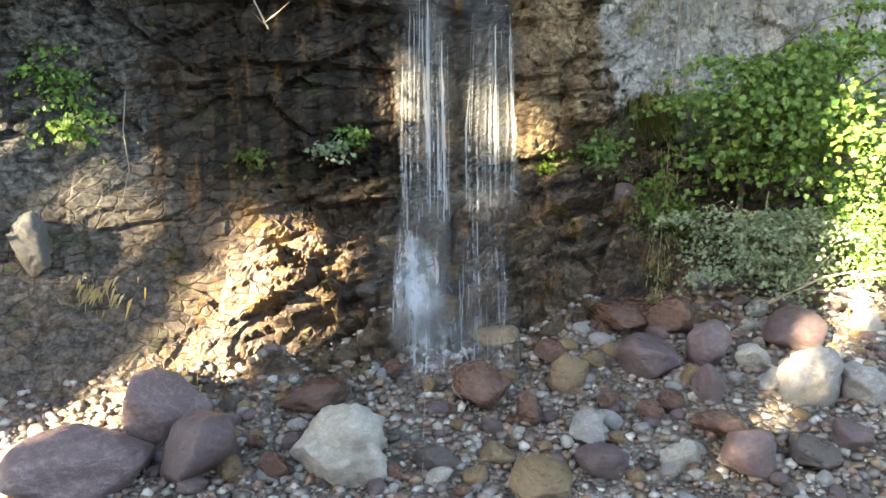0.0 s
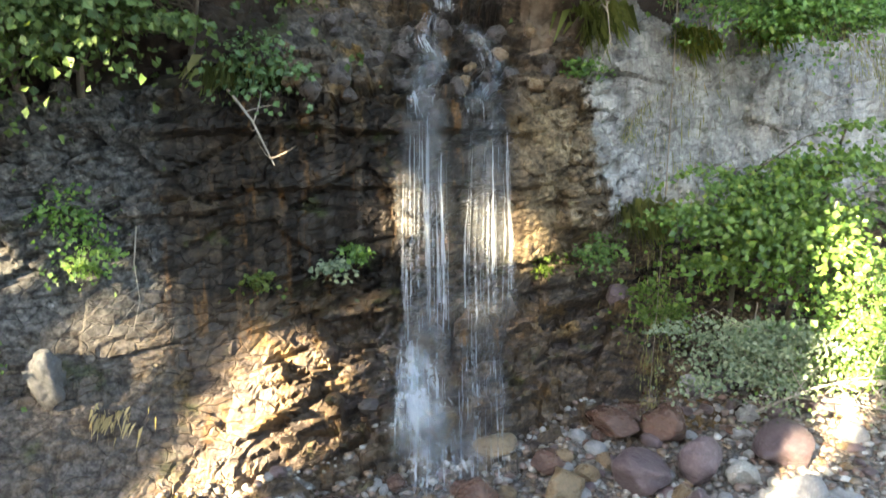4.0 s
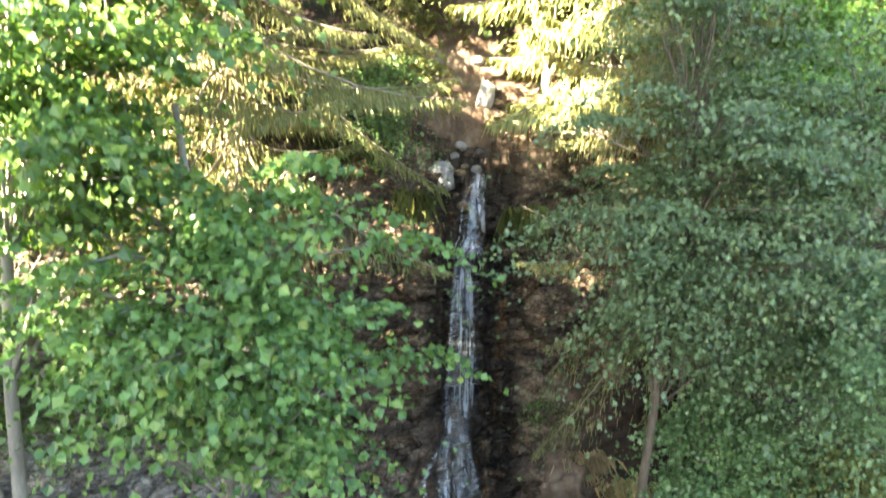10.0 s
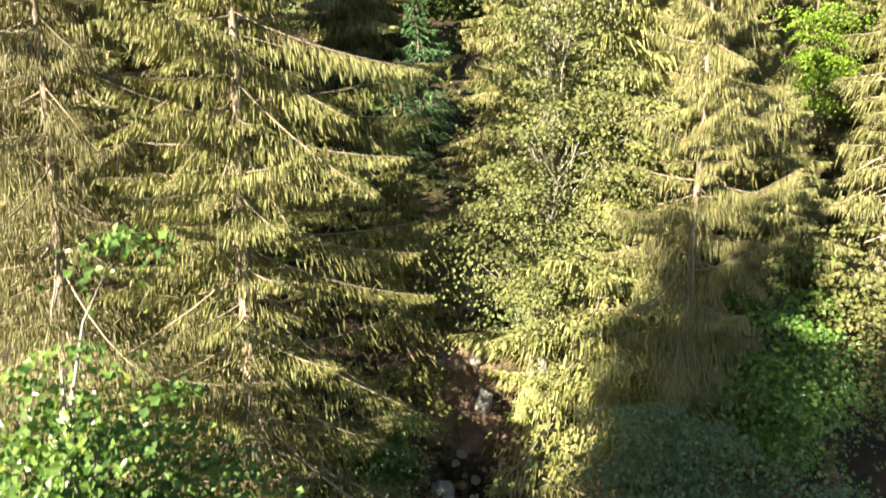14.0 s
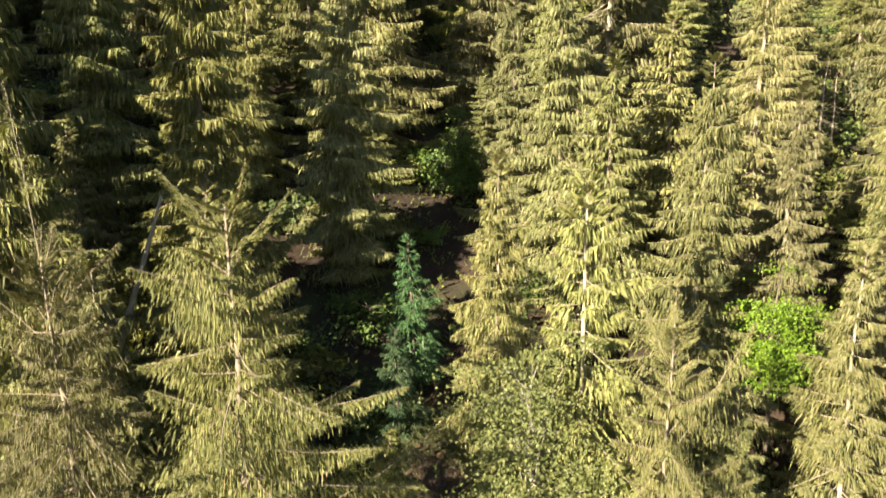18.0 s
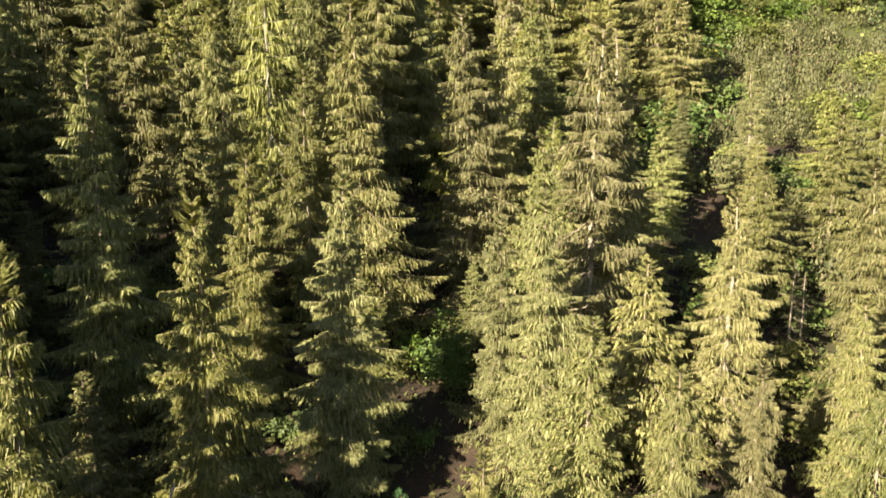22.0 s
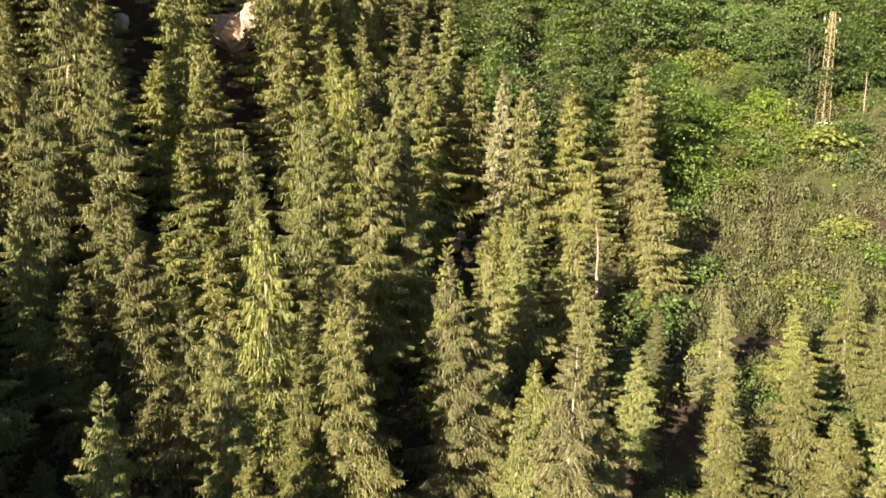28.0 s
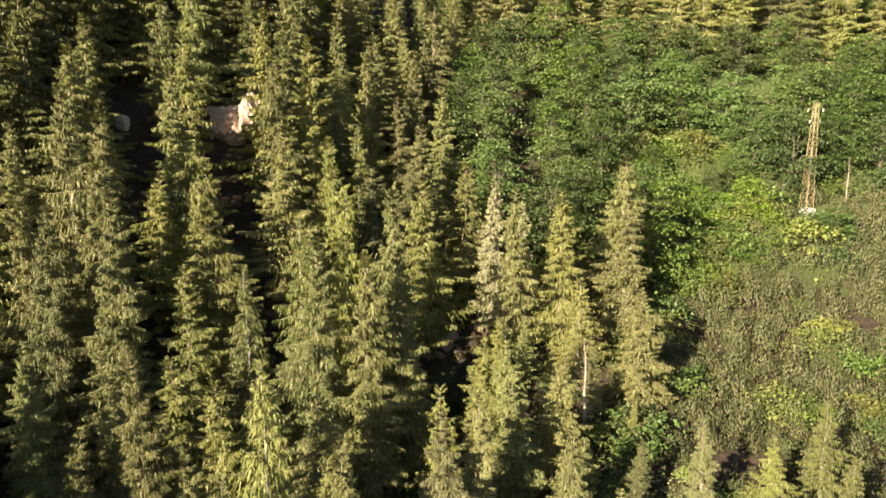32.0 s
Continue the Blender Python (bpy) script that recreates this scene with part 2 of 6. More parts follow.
    edge = maths(nt, "ADD", edge, maths(nt, "MULTIPLY", maths(nt, "SUBTRACT", z, 5.2), 0.16))
    pale_zone = maths(nt, "MULTIPLY", band(nt, edge, -0.12, 0.18), band(nt, maths(nt, "ADD", z, mid), 4.2, 4.9))
    pale_zone = maths(nt, "MULTIPLY", pale_zone, maths(nt, "SUBTRACT", 1.0, band(nt, maths(nt, "ADD", z, maths(nt, "MULTIPLY", mid, 2.0)), 8.6, 9.8)))
    left = maths(nt, "MULTIPLY", band(nt, maths(nt, "SUBTRACT", -3.2, x), 0.0, 0.8), band(nt, z, 8.6, 9.6))
    pale_zone = maths(nt, "MAXIMUM", pale_zone, maths(nt, "MULTIPLY", maths(nt, "MULTIPLY", left, maths(nt, "SUBTRACT", 1.0, band(nt, z, 13.0, 14.5))), 0.55))
    pale = ramp(nt, noise_of(nt, co, 1.8, 8, 0.7, (1, 1, 0.55)), [(0.3, (0.08, 0.08, 0.078)), (0.44, (0.22, 0.225, 0.225)), (0.58, (0.36, 0.365, 0.36)), (0.8, (0.58, 0.56, 0.52))])
    pale = mix(nt, maths(nt, "MULTIPLY", band(nt, streak, 0.5, 0.68), 0.55), pale, (0.10, 0.09, 0.075))
    pale = mix(nt, maths(nt, "MULTIPLY", band(nt, noise_of(nt, co, 6.0, 6, 0.7), 0.5, 0.7), 0.45), pale, (0.6, 0.6, 0.58))
    c = mix(nt, pale_zone, c, pale)
    moss = maths(nt, "MULTIPLY", band(nt, noise_of(nt, co, 1.3, 6, 0.65, shift=(9, 4, 2)), 0.60, 0.70), 0.6)
    c = mix(nt, maths(nt, "MULTIPLY", moss, maths(nt, "SUBTRACT", 1.0, pale_zone)), c, (0.05, 0.07, 0.02))
    c = mix(nt, maths(nt, "SUBTRACT", 0.8, maths(nt, "MULTIPLY", pale_zone, 0.5)), c, ramp(nt, fine, [(0.36, grey(0.18)), (0.64, grey(1.25))]), "MULTIPLY")
    nt.links.new(c, p.inputs["Base Color"])
    r = node(nt, "ShaderNodeMapRange", {0: maths(nt, "MULTIPLY", wet_zone, band(nt, mid, 0.3, 0.6)), 3: 0.85, 4: 0.3}).outputs[0]
    nt.links.new(r, p.inputs["Roughness"])
    p.inputs["Specular IOR Level"].default_value = 0.2
    warped = node(nt, "ShaderNodeVectorMath", {0: node(nt, "ShaderNodeMapping", {"Vector": co, "Rotation": (0, radians(-14), 0), "Scale": (1.3, 1.3, 2.6)}).outputs[0],
                                               1: node(nt, "ShaderNodeVectorMath", {0: node(nt, "ShaderNodeTexNoise", {"Vector": co, "Scale": 3.0}).outputs[1], 1: (0.5, 0.5, 0.5)}, operation="MULTIPLY").outputs[0]}, operation="ADD").outputs[0]
    joint = node(nt, "ShaderNodeTexVoronoi", {"Vector": warped, "Scale": 2.2}, feature="DISTANCE_TO_EDGE").outputs[0]
    crack = band(nt, joint, 0.0, 0.05)
    h = maths(nt, "ADD", maths(nt, "MULTIPLY", mid, 0.35), maths(nt, "ADD", maths(nt, "MULTIPLY", fine, 0.5), maths(nt, "MULTIPLY", crack, 0.35)))
    b = node(nt, "ShaderNodeBump", {"Height": h, "Strength": 1.0, "Distance": 0.07})
    nt.links.new(b.outputs[0], p.inputs["Normal"])
    return mat


def floor_material():
    """Needle litter, red soil, moss and low green plants."""
    mat, nt, p = shader("forest_floor")
    co = node(nt, "ShaderNodeTexCoord").outputs["Object"]
    y = node(nt, "ShaderNodeSeparateXYZ", {0: co}).outputs[1]
    a, b, f = noise_of(nt, co, 0.18, 5), noise_of(nt, co, 1.1, 6, 0.65), noise_of(nt, co, 7.0, 6, 0.7)
    litter = ramp(nt, b, [(0.3, (0.008, 0.006, 0.004)), (0.55, (0.028, 0.017, 0.011)), (0.75, (0.065, 0.038, 0.024))])
    green = ramp(nt, f, [(0.3, (0.012, 0.018, 0.005)), (0.7, (0.045, 0.06, 0.014))])
    c = mix(nt, band(nt, a, 0.52, 0.66), litter, green)
    x = node(nt, "ShaderNodeSeparateXYZ", {0: co}).outputs[0]
    open_ground = maths(nt, "MULTIPLY", band(nt, y, 80, 88), band(nt, maths(nt, "ADD", x, maths(nt, "MULTIPLY", a, 6.0)), 20, 26))
    c = mix(nt, open_ground, c, mix(nt, f, (0.02, 0.03, 0.007), (0.06, 0.08, 0.02)))
    earth = maths(nt, "MULTIPLY", maths(nt, "SUBTRACT", 1.0, band(nt, y, 22, 26)), maths(nt, "SUBTRACT", 1.0, band(nt, maths(nt, "ABSOLUTE", maths(nt, "SUBTRACT", x, 0.3)), 1.4, 3.0)))
    c = mix(nt, earth, c, ramp(nt, b, [(0.3, (0.03, 0.019, 0.013)), (0.5, (0.095, 0.063, 0.042)), (0.7, (0.22, 0.17, 0.125))]))
    nt.links.new(c, p.inputs["Base Color"])
    p.inputs["Roughness"].default_value = 0.95
    bp = node(nt, "ShaderNodeBump", {"Height": maths(nt, "ADD", b, maths(nt, "MULTIPLY", f, 0.5)), "Strength": 0.8, "Distance": 0.15})
    nt.links.new(bp.outputs[0], p.inputs["Normal"])
    return mat


def gravel_material():
    mat, nt, p = shader("stream_gravel")
    co = node(nt, "ShaderNodeTexCoord").outputs["Object"]
    v = node(nt, "ShaderNodeTexVoronoi", {"Vector": co, "Scale": 16.0, "Randomness": 1.0})
    tone = node(nt, "ShaderNodeSeparateXYZ", {0: v.outputs["Color"]}).outputs[0]
    c = ramp(nt, tone, [(0.0, (0.03, 0.027, 0.026)), (0.35, (0.11, 0.095, 0.085)), (0.6, (0.15, 0.095, 0.075)), (0.8, (0.2, 0.185, 0.17)), (1.0, (0.36, 0.34, 0.31))])
    c = mix(nt, noise_of(nt, co, 0.9, 4), c, (0.06, 0.05, 0.042))
    nt.links.new(c, p.inputs["Base Color"])
    p.inputs["Roughness"].default_value = 0.6
    h = maths(nt, "SUBTRACT", 1.0, v.outputs["Distance"])
    bp = node(nt, "ShaderNodeBump", {"Height": h, "Strength": 0.9, "Distance": 0.05})
    nt.links.new(bp.outputs[0], p.inputs["Normal"])
    return mat


def stone_material(name, dark, light, vein=None, rough=0.6):
    mat, nt, p = shader(name)
    co = node(nt, "ShaderNodeTexCoord").outputs["Object"]
    info = node(nt, "ShaderNodeObjectInfo").outputs["Random"]
    sh = node(nt, "ShaderNodeCombineXYZ", {0: maths(nt, "MULTIPLY", info, 40.0)}).outputs[0]
    co = node(nt, "ShaderNodeVectorMath", {0: co, 1: sh}, operation="ADD").outputs[0]
    a, f = noise_of(nt, co, 1.7, 6, 0.65, (1, 1, 2.2)), noise_of(nt, co, 22.0, 8, 0.75)
    c = ramp(nt, a, [(0.3, dark), (0.7, light)])
    g = noise_of(nt, co, 6.0, 6, 0.7, (1, 1, 1.6), (4, 2, 0))
    c = mix(nt, 0.6, c, ramp(nt, g, [(0.36, tuple(v * 0.55 for v in dark)), (0.5, dark), (0.66, tuple(min(1, v * 1.25) for v in light))]))
    c = mix(nt, 0.4, c, ramp(nt, f, [(0.3, tuple(v * 0.5 for v in dark)), (0.7, light)]))
    if vein:
        w = node(nt, "ShaderNodeTexVoronoi", {"Vector": node(nt, "ShaderNodeVectorMath", {0: co, 1: noise_of(nt, co, 3, 3)}, operation="ADD").outputs[0], "Scale": 2.4}, feature="DISTANCE_TO_EDGE")
        c = mix(nt, maths(nt, "MULTIPLY", maths(nt, "SUBTRACT", 1.0, band(nt, w.outputs[0], 0.0, 0.03)), 0.22), c, vein)
    c = mix(nt, maths(nt, "MULTIPLY", band(nt, info, 0.2, 1.0), 0.35), c, tuple(v * 0.6 for v in dark))
    nt.links.new(c, p.inputs["Base Color"])
    rr = node(nt, "ShaderNodeMapRange", {0: a, 1: 0.3, 2: 0.7, 3: rough - 0.18, 4: rough + 0.15}).outputs[0]
    nt.links.new(rr, p.inputs["Roughness"])
    bp = node(nt, "ShaderNodeBump", {"Height": maths(nt, "ADD", maths(nt, "ADD", a, maths(nt, "MULTIPLY", g, 0.6)), maths(nt, "MULTIPLY", f, 0.3)), "Strength": 0.9, "Distance": 0.05})
    nt.links.new(bp.outputs[0], p.inputs["Normal"])
    return mat


CLIFF, FLOOR, GRAVEL = rock_cliff(), floor_material(), gravel_material()
STONE_PURPLE = stone_material("purple_sandstone", (0.075, 0.05, 0.055), (0.21, 0.155, 0.165), (0.4, 0.34, 0.33), 0.42)
STONE_RED = stone_material("wet_red_sandstone", (0.07, 0.036, 0.028), (0.2, 0.115, 0.085), None, 0.28)
STONE_BROWN = stone_material("wet_brown_stone", (0.13, 0.085, 0.045), (0.32, 0.23, 0.14), None, 0.35)
STONE_WHITE = stone_material("pale_limestone", (0.27, 0.26, 0.235), (0.5, 0.48, 0.44), None, 0.75)
STONE_GREY = stone_material("grey_limestone", (0.19, 0.19, 0.195), (0.37, 0.37, 0.37), (0.6, 0.6, 0.58), 0.65)
STONE_DARK = stone_material("dark_wet_stone", (0.05, 0.042, 0.04), (0.14, 0.12, 0.11), None, 0.35)
STONE_SLATE = stone_material("dull_grey_rock", (0.075, 0.078, 0.082), (0.18, 0.185, 0.19), None, 0.8)
STONE_PINK = stone_material("pinkish_dry_rock", (0.24, 0.15, 0.11), (0.5, 0.42, 0.37), None, 0.85)


def water_material(name, clear, tint=(0.75, 0.83, 0.9), grain=9.0):
    """Falling water: bright broken threads with clear gaps."""
    mat, nt, p = shader(name)
    co = node(nt, "ShaderNodeTexCoord").outputs["Object"]
    n = noise_of(nt, co, grain, 2, 0.5, (2.0, 2.0, 0.07))
    p.inputs["Base Color"].default_value = (*tint, 1)
    p.inputs["Roughness"].default_value = 0.65
    p.inputs["IOR"].default_value = 1.33
    tr = node(nt, "ShaderNodeBsdfTransparent")
    f = node(nt, "ShaderNodeMapRange", {0: n, 1: 0.25, 2: 0.7, 3: 0.12 * (1.0 - clear), 4: 1.0 - clear}).outputs[0]
    lit = node(nt, "ShaderNodeMixShader", {0: 0.45, 1: p.outputs[0], 2: node(nt, "ShaderNodeBsdfTranslucent", {"Color": (*tint, 1)}).outputs[0]})
    ms = node(nt, "ShaderNodeMixShader", {0: f, 1: tr.outputs[0], 2: lit.outputs[0]})
    nt.links.new(ms.outputs[0], nt.nodes["Material Output"].inputs[0])
    return mat


WATER_THREAD = water_material("falling_water_threads", 0.55, (0.76, 0.82, 0.88), 3.0)
WATER_VEIL = water_material("thin_water_veil", 0.94, (0.7, 0.78, 0.86), 5.0)
WATER_FOAM = water_material("white_water", 0.62, (0.84, 0.89, 0.94), 2.5)
WATER_MIST = water_material("blurred_spray", 0.95, (0.75, 0.83, 0.92), 3.0)


def pool_material():
    mat, nt, p = shader("shallow_stream_water")
    co = node(nt, "ShaderNodeTexCoord").outputs["Object"]
    p.inputs["Base Color"].default_value = (0.5, 0.55, 0.5, 1)
    p.inputs["Roughness"].default_value = 0.06
    p.inputs["IOR"].default_value = 1.33
    bp = node(nt, "ShaderNodeBump", {"Height": noise_of(nt, co, 5.0, 4, 0.6), "Strength": 0.35, "Distance": 0.05})
    nt.links.new(bp.outputs[0], p.inputs["Normal"])
    tr = node(nt, "ShaderNodeBsdfTransparent", {"Color": (0.8, 0.83, 0.78, 1)})
    ms = node(nt, "ShaderNodeMixShader", {0: node(nt, "ShaderNodeFresnel", {"IOR": 1.33, "Normal": bp.outputs[0]}).outputs[0], 1: tr.outputs[0], 2: p.outputs[0]})
    nt.links.new(ms.outputs[0], nt.nodes["Material Output"].inputs[0])
    return mat


POOL = pool_material()


def plain(name, color, rough, metal=0.0):
    mat, nt, p = shader(name)
    co = node(nt, "ShaderNodeTexCoord").outputs["Object"]
    nt.links.new(mix(nt, noise_of(nt, co, 3.0, 6, 0.7), tuple(v * 0.7 for v in color), tuple(min(1, v * 1.25) for v in color)), p.inputs["Base Color"])
    p.inputs["Roughness"].default_value, p.inputs["Metallic"].default_value = rough, metal
    return mat


CONCRETE = plain("weathered_concrete", (0.55, 0.53, 0.5), 0.9)
LATTICE = plain("yellowish_galvanised_steel", (0.2, 0.165, 0.1), 0.6, 0.3)


def pebble_material():
    mat, nt, p = shader("mixed_pebbles")
    isl = node(nt, "ShaderNodeNewGeometry").outputs["Random Per Island"]
    co = node(nt, "ShaderNodeTexCoord").outputs["Object"]
    c = ramp(nt, isl, [(0.0, (0.035, 0.03, 0.03)), (0.25, (0.12, 0.11, 0.10)), (0.45, (0.17, 0.10, 0.08)), (0.6, (0.18, 0.13, 0.08)), (0.78, (0.22, 0.215, 0.21)), (0.93, (0.33, 0.32, 0.30)), (1.0, (0.52, 0.51, 0.48))])
    c = mix(nt, maths(nt, "MULTIPLY", noise_of(nt, co, 30, 5, 0.7), 0.5), c, (0.08, 0.07, 0.06))
    nt.links.new(c, p.inputs["Base Color"])
    p.inputs["Roughness"].default_value = 0.45
    return mat


PEBBLES = pebble_material()

# ---- noise in numpy ----
def hashed(i, j, k, seed):
    n = (i.astype(np.int64) * 73856093) ^ (j.astype(np.int64) * 19349663) ^ (k.astype(np.int64) * 83492791) ^ (seed * 2654435761)
    n = (n ^ (n >> 13)) * 1274126177 & 0x7FFFFFFF
    n = (n ^ (n >> 15)) * 2246822519 & 0x7FFFFFFF
    return (n & 0xFFFFF) / float(0xFFFFF)


def value_noise(p, seed=0):
    c = np.floor(p)
    f = p - c
    f = f * f * (3 - 2 * f)
    out = 0
    for a in (0, 1):
        for b in (0, 1):
            for d in (0, 1):
                w = (f[:, 0] if a else 1 - f[:, 0]) * (f[:, 1] if b else 1 - f[:, 1]) * (f[:, 2] if d else 1 - f[:, 2])
                out = out + w * hashed(c[:, 0] + a, c[:, 1] + b, c[:, 2] + d, seed)
    return out * 2 - 1


def fbm(p, octaves=4, seed=0):
    out, amp = 0, 0.5
    for o in range(octaves):
        out = out + amp * value_noise(p * 2 ** o, seed + o)
        amp *= 0.5
    return out


def blocks(p, seed=0, groove=0.0, sharp=9.0):
    """Angular blocks: each cell of a Voronoi pattern stands at its own depth and tilts its own way, with a groove along the joints."""
    c = np.floor(p)
    best, second, val = np.full(len(p), 9.0), np.full(len(p), 9.0), np.zeros(len(p))
    for a in (-1, 0, 1):
        for b in (-1, 0, 1):
            for d in (-1, 0, 1):
                i, j, k = c[:, 0] + a, c[:, 1] + b, c[:, 2] + d
                q = np.stack([i + hashed(i, j, k, seed), j + hashed(i, j, k, seed + 1), k + hashed(i, j, k, seed + 2)], 1)
                r = p - q
                dist = (r ** 2).sum(1)
                depth = hashed(i, j, k, seed + 3) * 2 - 1 + r[:, 0] * (hashed(i, j, k, seed + 4) - 0.5) * 1.6 + r[:, 2] * (hashed(i, j, k, seed + 5) - 0.5) * 1.6
                near = dist < best
                second = np.where(near, best, np.minimum(second, dist))
                best, val = np.where(near, dist, best), np.where(near, depth, val)
    return val - groove * np.exp(-sharp * (np.sqrt(second) - np.sqrt(best)))


def smooth(v, lo, hi):
    t = np.clip((v - lo) / (hi - lo), 0, 1)
    return t * t * (3 - 2 * t)


# ---- the ground: one sheet from the bank behind, over the stream bed, up the cliff and the wooded slope ----
def hill(x, y):
    """Height of the slope above the falls."""
    x, y = np.asarray(x, float), np.asarray(y, float)
    z = np.interp(y, [17, 18.5, 21, 27, 39, 60, 78, 96, 125, 200, 420], [16, 17.4, 20.3, 23.4, 29.3, 38.5, 46, 57, 75, 118, 235])
    left = np.maximum(0, -x - 6) * 0.6 * smooth(y, 42, 90)
    rise = (np.minimum(np.abs(x - 0.03 * y), 9) / 9) ** 1.5 * 2.4 * smooth(y, 19, 30)
    return z + left + rise + 0.5 * np.sin(x * 0.31 + y * 0.17) * np.sin(y * 0.23 - x * 0.11) * smooth(y, 24, 34)


# profile of the cliff at five stations across it: (y, z) from the bed to the brow
STATIONS = {
    -7.5: [(6.9, 0.9), (7.3, 1.6), (7.9, 2.9), (8.6, 5.6), (9.5, 7.2), (10.6, 8.3), (11.7, 9.3), (12.2, 10.6), (12.7, 13.2), (15.0, 15.6)],
    -4.2: [(8.6, 0.8), (9.2, 1.6), (9.7, 2.8), (10.3, 6.0), (10.7, 7.2), (11.3, 8.3), (12.3, 9.3), (12.9, 10.6), (13.5, 13.4), (15.3, 15.7)],
    -1.8: [(9.6, 0.7), (10.3, 1.5), (10.9, 3.0), (11.0, 6.3), (11.5, 7.2), (13.4, 8.3), (14.8, 9.7), (15.6, 10.6), (16.1, 14.4), (17.0, 15.9)],
    0.3: [(10.1, 0.7), (10.9, 1.7), (11.8, 3.0), (12.0, 6.0), (12.6, 7.1), (14.4, 8.2), (15.7, 9.9), (16.2, 10.6), (16.7, 15.2), (17.3, 15.9)],
    2.4: [(11.1, 0.9), (11.9, 1.8), (12.6, 3.0), (12.7, 6.3), (12.9, 7.5), (13.6, 8.8), (15.3, 10.3), (16.0, 11.6), (16.8, 14.6), (17.6, 16.1)],
    4.6: [(12.0, 1.4), (13.0, 2.3), (13.5, 3.2), (13.8, 6.8), (14.1, 7.9), (14.6, 9.2), (15.4, 10.8), (16.2, 12.4), (17.0, 14.6), (17.8, 16.3)],
    8.5: [(12.4, 1.8), (13.4, 2.6), (14.2, 3.6), (14.7, 6.8), (15.1, 8.0), (15.6, 9.4), (16.1, 11.0), (16.7, 12.6), (17.3, 14.6), (18.0, 16.4)],
}
AFTER = [21, 27, 39, 60, 78, 96, 125, 200, 420]
FRONT = [(-420, 60), (-60, 20), (-24, 11), (-12, 3.5), (-5, 0.5), (2, -0.05), (5.5, 0.12)]
XS = np.unique(np.round(np.concatenate([np.linspace(-420, -60, 10), np.linspace(-60, -12, 33), np.linspace(-12, -7.6, 34), np.arange(-7.6, 7.7, 0.045), np.linspace(7.7, 12, 34), np.linspace(12, 60, 33), np.linspace(60, 420, 10)]), 4))


def profile(x):
    keys = sorted(STATIONS)
    xc = min(max(x, keys[0]), keys[-1])
    rows = [[np.interp(xc, keys, [STATIONS[k][i][c] for k in keys]) for c in (0, 1)] for i in range(10)]
    side = max(0.0, abs(x) - 8)
    bed = 0.25 * max(0, x - 1) / 6 if x < 9 else 0.35
    pts = [(fy, fz + (bed if fy > -6 else 0)) for fy, fz in FRONT] + [(r[0] + 0.12 * min(side, 60), r[1]) for r in rows]
    pts += [(ay + 0.1 * min(side, 60) * (ay < 40), float(hill(x, ay))) for ay in AFTER]
    return np.array(pts)


COUNTS = [4, 6, 8, 10, 14, 40, 34, 18, 28, 74, 26, 46, 40, 26, 84, 34, 26, 24, 16, 14, 18, 12, 12, 10, 10]


